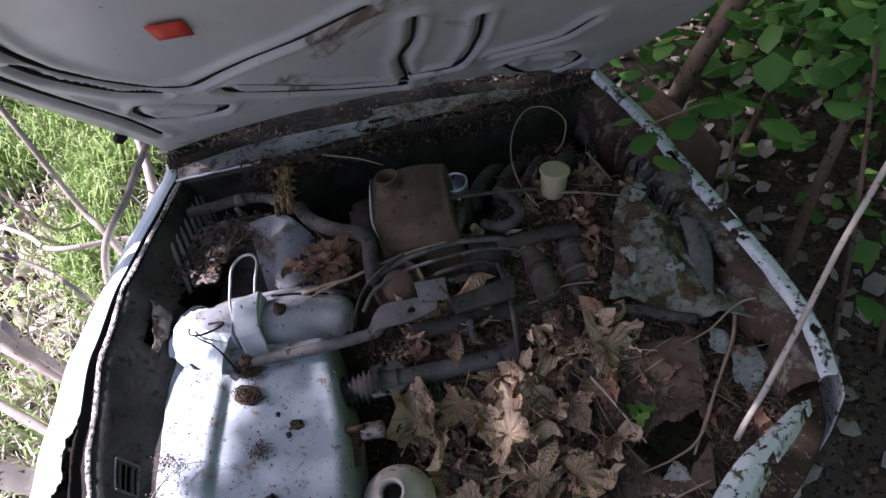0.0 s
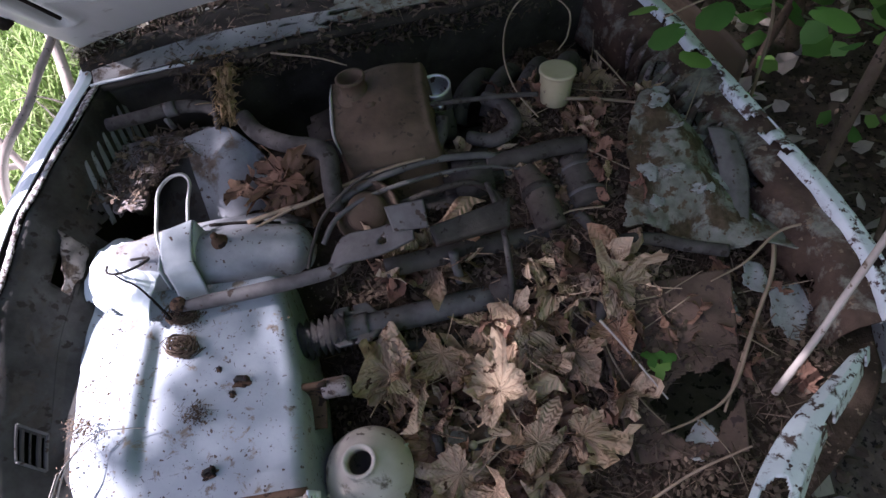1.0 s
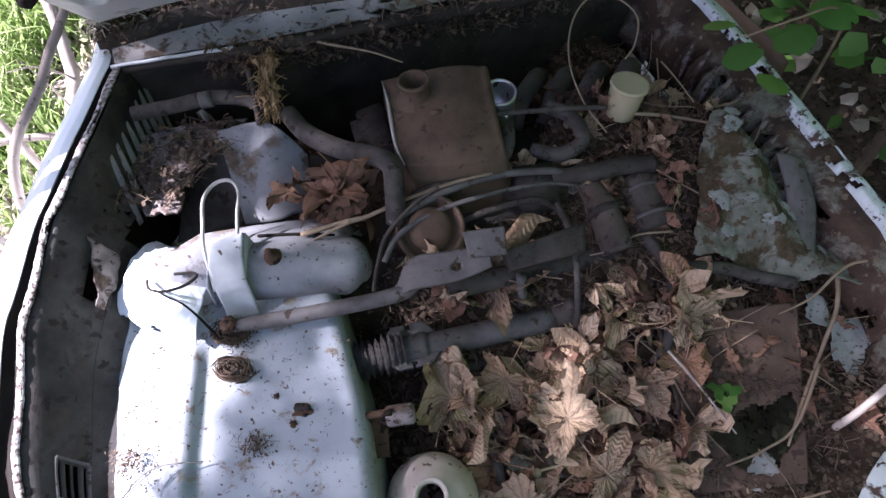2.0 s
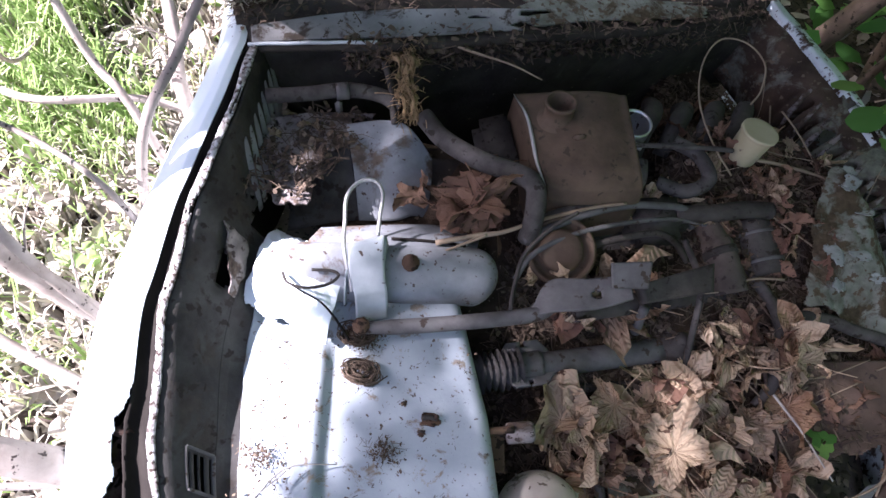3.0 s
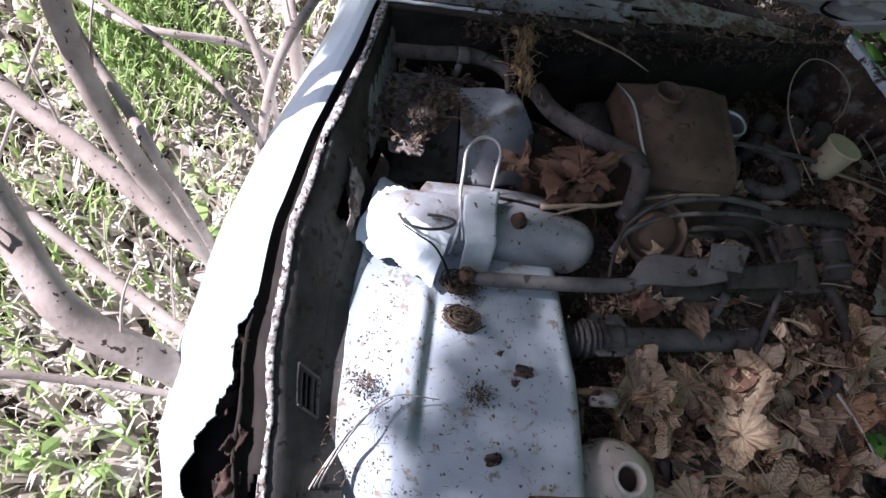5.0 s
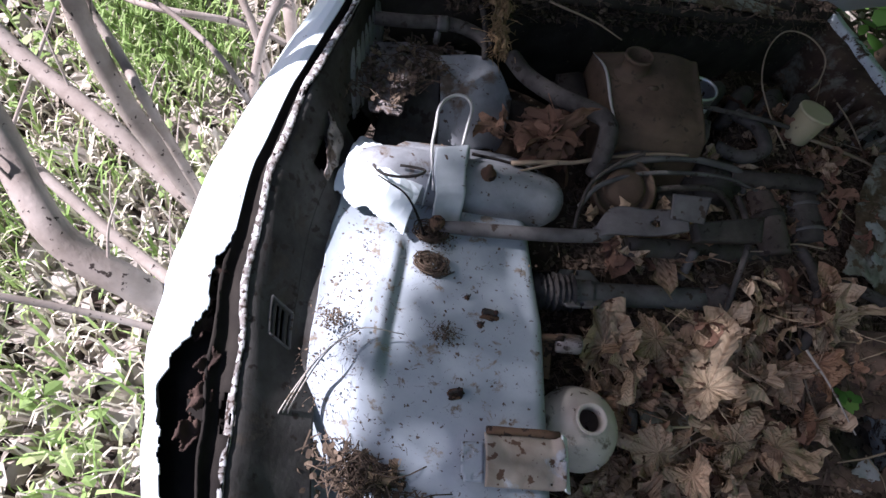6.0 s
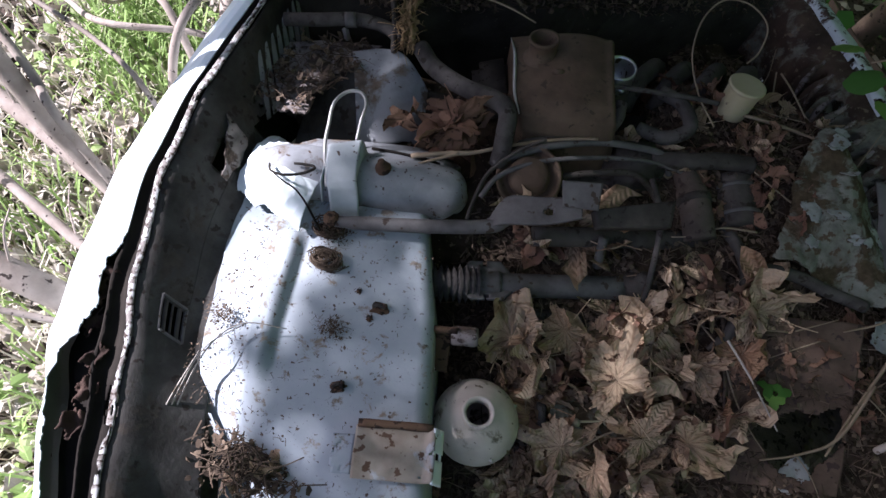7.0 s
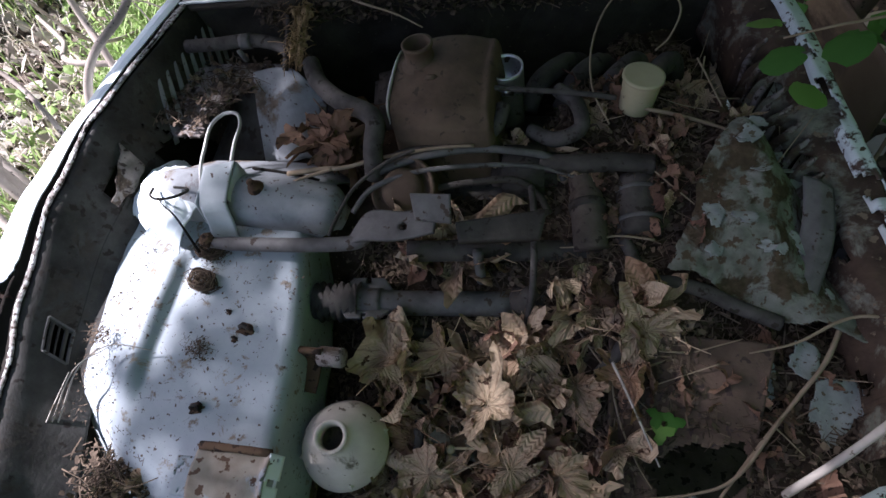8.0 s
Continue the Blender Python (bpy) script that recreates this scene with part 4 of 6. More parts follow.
# ---- engine: brown cover, necks, hoses ----
engine = thing("engine", "dust-covered engine with a brown sheet cover and open necks", "engine")
COVER = [[(-0.232, 0.940, 0.985), (-0.200, 0.86, 1.015), (-0.170, 0.775, 1.010), (-0.148, 0.742, 1.0), (-0.14, 0.735, 0.975), (-0.135, 0.73, 0.86)],
         [(-0.12, 0.925, 1.04), (-0.105, 0.845, 1.035), (-0.085, 0.775, 1.02), (-0.075, 0.752, 1.0), (-0.068, 0.745, 0.97), (-0.065, 0.74, 0.86)],
         [(-0.06, 0.94, 1.035), (-0.04, 0.865, 1.028), (-0.018, 0.80, 1.012), (-0.005, 0.778, 0.995), (0.0, 0.77, 0.965), (0.0, 0.765, 0.86)],
         [(-0.04, 0.945, 1.015), (-0.02, 0.872, 1.008), (0.0, 0.812, 0.995), (0.010, 0.79, 0.98), (0.014, 0.785, 0.955), (0.014, 0.78, 0.86)],
         [(-0.035, 0.95, 0.86), (-0.01, 0.88, 0.86), (0.012, 0.82, 0.86), (0.018, 0.80, 0.86), (0.02, 0.79, 0.86), (0.02, 0.785, 0.855)]]
cover = part("sheet_cover", sheet(loft(COVER), 60, 50, 0.003), M_COVER, engine)
part("cover_left", sheet(loft([[tuple(c) for c in COVER[0]], [(x - 0.008, y, 0.86) for x, y, z in COVER[0]]]), 6, 30, 0.003), M_COVER, engine)
part("cover_edge", tube([(-0.233, 0.940, 0.988), (-0.201, 0.86, 1.018), (-0.172, 0.775, 1.013), (-0.150, 0.740, 1.0)], lambda f: 0.0006 + 0.0026 * math.sin(math.pi * f), 20, 6), M_WIRE, cover, "bright worn edge")
part("filler_neck", lathe([(0.034, -0.004), (0.034, 0.003), (0.025, 0.004), (0.024, 0.034), (0.027, 0.036), (0.027, 0.042), (0.022, 0.042), (0.021, 0.0), (0.0, -0.005)], (-0.152, 0.866, 1.022), (-0.05, 0.05, 1), 28), M_COVER, engine, "open oil filler neck")
part("breather_ring", lathe([(0.020, -0.01), (0.020, 0.006), (0.014, 0.007), (0.012, 0.0), (0.012, -0.015), (0.0, -0.015)], (-0.092, 0.846, 1.028), (0, -0.1, 1), 20), M_COVER, engine)
part("clip", block((0.022, 0.008, 0.012), pose(-0.112, 0.828, 1.034, 0, 0, 20), 0.003), M_COVER, engine)
part("engine_block", block((0.36, 0.24, 0.26), pose(-0.02, 0.83, 0.75, 0, 0, 18), 0.03), M_GREASE, engine)
part("thermostat_housing", block((0.11, 0.09, 0.10), pose(0.06, 0.80, 0.885, 5, 0, 18), 0.02), M_GREASE, engine)
part("rocker_end", block((0.085, 0.13, 0.07), pose(-0.235, 0.875, 0.905, 8, -12, 24), 0.018), M_GREASE, engine)
for k in range(4):
    part("manifold_runner", tube([(0.01 + 0.06 * k, 0.93 + 0.02 * k, 0.90), (0.02 + 0.06 * k, 0.97 + 0.02 * k, 0.935), (0.04 + 0.06 * k, 1.03 + 0.02 * k, 0.93), (0.05 + 0.06 * k, 1.10, 0.88)], 0.019, 14, 12, wobble=0.15), M_GREASE, engine)
ring = thing("hose_neck", "tarnished chrome clamp ring on an open hose neck", "hose neck")
part("ring", lathe([(0.029, -0.045), (0.030, 0.0), (0.0305, 0.006), (0.027, 0.007), (0.0265, 0.0), (0.026, -0.04), (0.0, -0.042)], (-0.016, 0.912, 1.004), (0.02, -0.08, 1), 28), M_CHROME, ring)
part("screw", tube([(-0.015, 0.880, 0.992), (0.004, 0.876, 0.990)], 0.006, 4, 8), M_CHROME, ring)
part("stub", tube([(-0.016, 0.912, 0.965), (-0.005, 0.89, 0.90)], 0.026, 8, 14), M_GREASE, ring)


def hose(name, pts, r, material, label, category="hose", n=40):
    return tool(name, tube(pts, r, n, 12, wobble=0.05), material, label, category)


hose("heater_hose", [(-0.375, 0.83, 1.0), (-0.33, 0.79, 1.0), (-0.26, 0.755, 1.008), (-0.20, 0.742, 1.014), (-0.168, 0.725, 1.012), (-0.158, 0.69, 0.99), (-0.158, 0.67, 0.94)], 0.0165, M_RUBBER, "thick grey perished heater hose bending down")
hose("coolant_hose", [(-0.145, 0.690, 0.935), (-0.125, 0.712, 0.957), (-0.06, 0.748, 0.962), (-0.01, 0.785, 0.966), (0.008, 0.815, 0.975), (0.006, 0.85, 0.985)], 0.0125, M_RUBBER, "dusty coolant hose curving round the cover")
hose("wiring_cable", [(-0.165, 0.600, 0.925), (-0.145, 0.640, 0.948), (-0.09, 0.685, 0.960), (-0.01, 0.733, 0.955), (0.07, 0.775, 0.940), (0.13, 0.795, 0.922), (0.19, 0.803, 0.905)], lambda f: 0.0048 - 0.0015 * f, M_TUBE, "thin grey cable drooping over the pulley", "cable")
hose("control_cable", [(-0.165, 0.660, 0.950), (-0.09, 0.716, 0.965), (-0.01, 0.765, 0.962), (0.06, 0.793, 0.950), (0.107, 0.807, 0.935), (0.13, 0.80, 0.90)], 0.0064, M_TUBE, "dusty grey control cable running to the engine", "cable")
hose("lower_cable", [(-0.06, 0.690, 0.925), (0.0, 0.722, 0.930), (0.06, 0.752, 0.925), (0.10, 0.755, 0.905), (0.13, 0.735, 0.885)], 0.006, M_GREASE, "dark greasy cable behind the tie bar", "cable")
branch = thing("fallen_branch", "dry brown forked stick lying across the engine", "stick")
part("stick", tube([(-0.302, 0.617, 0.952), (-0.25, 0.640, 0.958), (-0.20, 0.660, 0.962), (-0.15, 0.690, 0.970), (-0.07, 0.735, 0.974), (-0.01, 0.762, 0.974)], lambda f: 0.0046 - 0.002 * f, 40, 8, wobble=0.3), M_TWIG, branch)
part("fork", tube([(-0.290, 0.603, 0.950), (-0.262, 0.622, 0.955), (-0.225, 0.648, 0.961)], (0.0018, 0.0032), 12, 6, wobble=0.3), M_TWIG, branch)
tool("hooked_rod", tube([(-0.165, 0.535, 0.945), (-0.166, 0.575, 0.955), (-0.160, 0.625, 0.968), (-0.125, 0.675, 0.985), (-0.09, 0.71, 0.99)], 0.0035, 30, 6), M_GREASE, "thin dark rod hooked over the cable", "rod")
hose("fuel_pipe", [(-0.06, 0.845, 1.012), (0.0, 0.868, 1.005), (0.08, 0.895, 0.995), (0.13, 0.915, 0.985), (0.17, 0.93, 0.975)], 0.0045, M_RUBBER, "thin black fuel pipe", "pipe")
hose("black_hose", [(0.07, 0.93, 0.965), (0.11, 0.905, 0.972), (0.135, 0.865, 0.96), (0.10, 0.84, 0.945), (0.05, 0.85, 0.94)], 0.013, M_RUBBER, "looped black hose beside the cover")
hose("return_hose", [(0.09, 0.80, 0.925), (0.15, 0.815, 0.93), (0.21, 0.84, 0.93), (0.26, 0.855, 0.925)], 0.016, M_GREASE, "dark hose half buried in litter")
part_pipe = thing("exhaust_stub", "brown rusted exhaust stub standing among leaves", "pipe")
part("stub", tube([(0.135, 0.842, 0.905), (0.16, 0.805, 0.902), (0.19, 0.750, 0.890), (0.213, 0.700, 0.872)], lambda f: 0.0225 + 0.005 * smooth01(0.45, 0.5, f), 30, 20), surface("brown_grey_casting", (0.07, 0.055, 0.045), (0.13, 0.108, 0.09), 18, spots=(0.04, 0.03, 0.025), spot_at=0.58, rough=0.85, bump=0.4), part_pipe)
part("collar", tube([(0.181, 0.768, 0.894), (0.187, 0.756, 0.892)], 0.030, 4, 20), M_GREASE, part_pipe)
can = thing("filter_canister", "grimy metal canister lying beside the exhaust stub", "canister")
part("can_body", tube([(0.238, 0.845, 0.890), (0.276, 0.752, 0.868)], lambda f: 0.037 * (1 - 0.12 * smooth01(0.9, 1, f) - 0.12 * smooth01(0.1, 0, f)), 20, 20), M_GREASE, can)
for s in (0.25, 0.75):
    part("band", tube([Vector((0.238, 0.845, 0.890)).lerp(Vector((0.276, 0.752, 0.868)), s - 0.03), Vector((0.238, 0.845, 0.890)).lerp(Vector((0.276, 0.752, 0.868)), s + 0.03)], 0.039, 4, 20), M_TUBE, can)
tool("mounting_pin", tube([(0.062, 0.603, 0.835), (0.058, 0.610, 0.868), (0.055, 0.618, 0.90)], 0.0085, 10, 12), M_TUBE, "hollow grey pin standing up from the leaves", "pin")
tool("vertical_cable", tube([(0.10, 0.735, 0.945), (0.118, 0.70, 0.94), (0.135, 0.66, 0.93), (0.15, 0.61, 0.86), (0.155, 0.57, 0.82), (0.165, 0.55, 0.79)], 0.0055, 30, 8), M_RUBBER, "dark cable hanging down past the exhaust stub", "cable")
hose("flat_strap", [(0.245, 0.745, 0.875), (0.285, 0.70, 0.87), (0.305, 0.655, 0.855), (0.308, 0.61, 0.84), (0.30, 0.565, 0.82), (0.285, 0.535, 0.80)], 0.0105, M_RUBBER, "grey rubber strap hanging over the pan", "strap")
hose("grey_pipe", [(0.29, 0.672, 0.86), (0.34, 0.69, 0.866), (0.39, 0.695, 0.864), (0.44, 0.69, 0.857), (0.50, 0.69, 0.85)], 0.011, M_RUBBER, "grey dusty pipe lying on the litter", "pipe")

# ---- bottle, bracket flap and rusty plate by the wheelhouse ----
bottle = thing("expansion_bottle", "round yellowed plastic expansion bottle with its cap missing", "bottle", at=(-0.044, 0.285, 0.66))
BC = Vector((0, 0, 0.092))
prof = [(0.0, -0.076)] + [(0.070 * math.sin(a), -0.070 * math.cos(a)) for a in (0.35, 0.6, 0.85, 1.1, 1.3, 1.5)] + [(0.0715, 0.001), (0.0715, 0.004)] + \
       [(0.0695 * math.sin(a), -0.070 * math.cos(a)) for a in (1.7, 1.9, 2.1, 2.3, 2.5, 2.62, 2.72)] + [(0.0255, 0.066), (0.0245, 0.076), (0.0265, 0.077), (0.0265, 0.081), (0.0215, 0.081), (0.019, 0.076), (0.0185, 0.060)] + \
       [(0.063 * math.sin(a), -0.062 * math.cos(a)) for a in (2.7, 2.2, 1.6, 1.0, 0.5)] + [(0.0, -0.067)]
part("tank", lathe(prof, BC, (0.05, -0.10, 1), 48), M_PLASTIC, bottle)
for k in range(4):
    a = k * 1.57 + 2.3
    part("lug", block((0.012, 0.008, 0.010), pose(0.068 * math.cos(a), 0.068 * math.sin(a), 0.102, 0, 0, math.degrees(a)), 0.003), M_PLASTIC, bottle)
flap = thing("clamp_bracket", "rusty hinged clamp bracket with a curled metal band", "bracket")
part("base_plate", sheet(loft([[(-0.165, 0.365, 0.842), (-0.145, 0.372, 0.842), (-0.128, 0.376, 0.842)], [(-0.163, 0.362, 0.815), (-0.143, 0.369, 0.815), (-0.126, 0.373, 0.815)], [(-0.150, 0.318, 0.80), (-0.132, 0.325, 0.80), (-0.115, 0.329, 0.80)]]), 16, 10, 0.004), M_RUST, flap)
part("hinge", tube([(-0.180, 0.366, 0.850), (-0.150, 0.374, 0.850), (-0.118, 0.384, 0.848)], 0.006, 10, 8, wobble=0.4), M_RUST, flap)
part("cap", lathe([(0.0, 0.0), (0.014, 0.001), (0.0165, 0.004), (0.0165, 0.040), (0.014, 0.045), (0.0, 0.046)], (-0.128, 0.380, 0.832), (0.95, 0.28, 0.05), 24), M_SHELF, flap, "pale grey metal cap")
plate = thing("rusty_plate", "loose sheet metal plate, white paint worn to rust", "metal plate")
m = pose(-0.130, 0.162, 0.864, 4, 5, 19)
part("plate", sheet(lambda u, v: m @ Vector(((u - 0.5) * 0.115, (v - 0.5) * 0.075, 0.010 * math.sin(math.pi * v) + 0.012 * smooth01(0.88, 1, u) + 0.002 * nz(u * 6, v * 6))), 30, 24, 0.003,
                     lambda u, v, p: nz(u * 7, v * 7, 0.4) > 0.5 and (u > 0.8 or v > 0.85)), surface("rust_washed_paint", (0.22, 0.18, 0.14), (0.34, 0.30, 0.25), 16, spots=(0.10, 0.06, 0.04), spot_at=0.58, patches=(0.45, 0.47, 0.48), patch_scale=14, patch_at=0.57, rough=0.8, bump=0.3), plate)
part("back_rail", tube([m @ Vector((-0.055, 0.040, 0.004)), m @ Vector((0.055, 0.040, 0.006))], 0.006, 8, 8, wobble=0.3), M_RUST, plate)
part("white_end", sheet(lambda u, v: m @ Vector((0.058 + 0.014 * u, (v - 0.5) * 0.078, 0.014 - 0.02 * u)), 6, 16, 0.003, lambda u, v, p: nz(u * 3, v * 5, 7) > 0.35), M_FENDER, plate, "chipped white end")
part("side_tab", sheet(lambda u, v: m @ Vector((-0.09 + 0.032 * u, (v - 0.5) * 0.055 - 0.004, -0.006 + 0.004 * u)), 8, 12, 0.003, lambda u, v, p: nz(u * 4, v * 4, 3) > 0.3), M_BAY, plate)

# small studs, nuts and dirt on the panel
for x, y, r, kind in ((-0.247, 0.362, 0.020, 0), (-0.254, 0.224, 0.017, 1), (-0.255, 0.340, 0.008, 0), (-0.29, 0.375, 0.006, 0)):
    z = panel_z(x, y)
    clip = thing("clip_nut", "small rusted clip on the pale panel", "clip", "clips on the panel")
    m = pose(x, y, z + 0.002, 0, 0, 25 * kind + 10)
    part("base", sheet(lambda u, v: m @ Vector(((u - 0.5) * r * 1.7, (v - 0.5) * r * 0.95, 0.004 * math.sin(math.pi * u) + 0.003 * nz(u * 3, v * 3, x * 50))), 16, 12, 0.003,
                       lambda u, v, p: (2 * u - 1) ** 4 + (2 * v - 1) ** 4 > 0.9 + 0.5 * nz(u * 4, v * 4, x * 90)), M_RUST, clip)
    part("ridge", tube([m @ Vector((-r * 0.5, 0, 0.005)), m @ Vector((-r * 0.1, r * 0.05, 0.010)), m @ Vector((r * 0.5, 0, 0.006))], r * 0.17, 10, 7, wobble=0.5), M_GREASE, clip)
    part("stud", lathe([(0.0, 0.0), (r * 0.2, 0.001), (r * 0.2, 0.008), (r * 0.12, 0.011), (0.0, 0.012)], m @ Vector((r * 0.45, r * 0.1, 0.003)), (0.1, 0, 1), 8), M_FLAKE, clip)
    if kind:
        part("tongue", block((r * 0.5, r * 0.9, 0.012), pose(x + 0.006, y + 0.003, z + 0.009, 0, 10, 40), 0.003), M_BLACK, clip)
tool("tube_bolt", lathe([(0.0, -0.01), (0.014, -0.008), (0.015, 0.0), (0.011, 0.008), (0.007, 0.012), (0.006, 0.022), (0.0, 0.023)], (-0.331, 0.566, 0.962), (0, -0.15, 1), 12), M_RUST, "rusty bolt standing on the crossmember", "bolt")
tool("sprung_wire", tube([(-0.512, 0.498, 0.965), (-0.495, 0.480, 0.975), (-0.465, 0.474, 0.985), (-0.435, 0.485, 0.99), (-0.425, 0.505, 0.985), (-0.44, 0.515, 0.975), (-0.47, 0.512, 0.970)], 0.0024, 40, 6), M_GREASE, "curled wire lying on the crumpled metal", "wire")
tool("black_strap", tube([(-0.505, 0.492, 0.952), (-0.475, 0.478, 0.960), (-0.445, 0.470, 0.958), (-0.420, 0.458, 0.940), (-0.395, 0.442, 0.905)], lambda f: 0.0013 + 0.0012 * f * f, 40, 8), M_BLACK, "black strap across the crumpled metal", "strap")

# ---- cup, wire and bits at the far side ----
cup = thing("plastic_cup", "small cream plastic cup standing in the litter", "cup")
part("wall", lathe([(0.0, -0.002), (0.026, 0.0), (0.0275, 0.004), (0.031, 0.062), (0.032, 0.064), (0.0295, 0.064), (0.026, 0.006), (0.0, 0.004)], (0.198, 0.948, 0.945), (0.10, 0.12, 1), 32), M_CREAM, cup)
part("rim", lathe([(0.0295, 0.060), (0.0335, 0.060), (0.0335, 0.066), (0.0295, 0.066)], (0.198, 0.948, 0.945), (0.10, 0.12, 1), 32), M_CREAM, cup)
tool("looped_wire", tube([(0.175, 0.885, 0.96), (0.13, 0.93, 0.985), (0.10, 1.01, 1.0), (0.098, 1.09, 1.02), (0.125, 1.145, 1.035), (0.175, 1.15, 1.035), (0.215, 1.12, 1.02), (0.215, 1.07, 1.0), (0.20, 1.04, 0.99)], 0.0018, 60, 6), M_TWIG, "stiff brown wire arching out of the litter", "wire")
pipe_l = thing("heater_pipe", "short dark pipe with a pale clamp by the firewall", "pipe")
part("pipe", tube([(-0.635, 0.782, 1.02), (-0.57, 0.805, 1.022), (-0.51, 0.832, 1.022), (-0.455, 0.845, 1.012), (-0.42, 0.838, 0.998)], 0.0125, 24, 14), M_RUBBER, pipe_l)
part("clamp", tube([(-0.527, 0.822, 1.0225), (-0.508, 0.831, 1.022)], 0.0145, 4, 14), M_TUBE, pipe_l, "pale hose clamp")
part("clamp_tail", block((0.012, 0.008, 0.035), pose(-0.518, 0.805, 1.005, 15, 0, 20), 0.003), M_TUBE, pipe_l)
tool("post", tube([(-0.465, 0.905, 1.03), (-0.442, 0.862, 1.02), (-0.420, 0.805, 0.995)], 0.006, 10, 8), M_GREASE, "thin dark stay below the cowl", "stay")

# insulation tuft: a crumpled hanging rag of fibre
bm = sheet(lambda u, v: Vector((-0.440 + 0.045 * v + 0.040 * (u - 0.5) * (1.15 - 0.35 * v) + 0.006 * nz(v * 7, u, 0.2), 0.945 - 0.145 * v + 0.014 * (u - 0.5), 1.056 - 0.055 * v + 0.014 * nz(u * 3, v * 4, 0.4) + 0.006 * nz(u * 9, v * 14, 1.1))),
           60, 140, 0.002, lambda u, v, p: abs(2 * u - 1) > 0.82 + 0.6 * nz(u * 3, v * 11, 0.6) or v > 0.93 + 0.25 * nz(u * 6, 0.3, 0.9) or nz(u * 5, v * 14, 3.3) > 0.45)
rnd = random.Random(77)
for k in range(160):
    f = rnd.random()
    c = Vector((-0.440 + 0.045 * f + rnd.gauss(0, 0.012), 0.945 - 0.145 * f, 1.060 - 0.055 * f + rnd.uniform(0, 0.010)))
    d = Vector((rnd.gauss(0, 0.010), rnd.gauss(-0.006, 0.010), rnd.gauss(0, 0.006)))
    tube([c, c + d * 0.6 + Vector((0, 0, 0.003)), c + d * 1.3], 0.0007, 4, 3, bm=bm)
tool("insulation_tuft", bm, M_FLUFF, "ragged tuft of yellow-brown insulation hanging by the firewall", "insulation")

# rotten shelf at the back left, white cone panel
body("rotten_shelf", sheet(loft([[(-0.655, 0.775, 0.965), (-0.57, 0.815, 0.968), (-0.465, 0.845, 0.965)], [(-0.63, 0.72, 0.962), (-0.56, 0.745, 0.964), (-0.495, 0.775, 0.962)], [(-0.60, 0.675, 0.96), (-0.565, 0.69, 0.962), (-0.525, 0.705, 0.958)], [(-0.575, 0.615, 0.958), (-0.555, 0.62, 0.96), (-0.515, 0.625, 0.955)]]), 150, 110, 0.006,
                              lambda u, v, p: min(v, 1 - v, 1 - u) < 0.12 * (0.4 + 1.6 * nz(p.x, p.y, 0, 25) + 1.0 * nz(p.x, p.y, 4, 70))), M_SHELF, "rotten bracket shelf heaped with debris")
back = body("back_wheelhouse", sheet(loft([[(-0.505, 0.800, 0.972), (-0.478, 0.745, 0.925), (-0.455, 0.690, 0.850)], [(-0.440, 0.812, 0.990), (-0.415, 0.760, 0.940), (-0.392, 0.700, 0.860)],
                                            [(-0.398, 0.815, 0.982), (-0.380, 0.775, 0.935), (-0.362, 0.715, 0.865)], [(-0.352, 0.805, 0.925), (-0.345, 0.780, 0.905), (-0.338, 0.725, 0.850)]]), 40, 30, 0.003), M_STRUT, "sloping grey panel behind the crossmember")
# darker material paints the shade on this side of the grey panel
body("dark_side", sheet(loft([[(-0.505, 0.801, 0.970), (-0.455, 0.691, 0.848)], [(-0.545, 0.770, 0.930), (-0.510, 0.670, 0.845)], [(-0.60, 0.760, 0.86), (-0.575, 0.640, 0.84)]]), 24, 16, 0.003), M_APRON, "side below the shelf, its shade put in as dark colour", back)
body("side_wall", sheet(loft([[(-0.352, 0.806, 0.923), (-0.338, 0.726, 0.848)], [(-0.29, 0.84, 0.90), (-0.27, 0.75, 0.84)]]), 12, 12, 0.003), M_GRIME, "", back)

# mossy plate with white studs under the leaves, low hose
studs = thing("mossy_plate", "lichen-grey metal plate with white studs among leaves", "metal plate")
part("plate", sheet(loft([[(0.055, 0.395, 0.728), (0.075, 0.340, 0.722)], [(0.13, 0.415, 0.742), (0.155, 0.350, 0.738)], [(0.195, 0.405, 0.738), (0.20, 0.355, 0.735)]]), 24, 14, 0.006), M_MOSSY, studs)
for x, y in ((0.112, 0.352), (0.160, 0.372)):
    part("stud", lathe([(0.0, 0.0), (0.005, 0.0), (0.0075, 0.006), (0.006, 0.012), (0.0, 0.014)], (x, y, 0.738), (0.1, -0.2, 1), 12), M_CREAM, studs, "white plastic stud")
part("stud_rod", tube([(0.112, 0.352, 0.745), (0.160, 0.372, 0.750)], 0.0022, 6, 6), M_CREAM, studs)
hose("low_hose", [(0.035, 0.405, 0.745), (0.045, 0.375, 0.742), (0.06, 0.33, 0.725), (0.085, 0.28, 0.71)], 0.009, M_RUBBER, "thin black hose among the leaves")



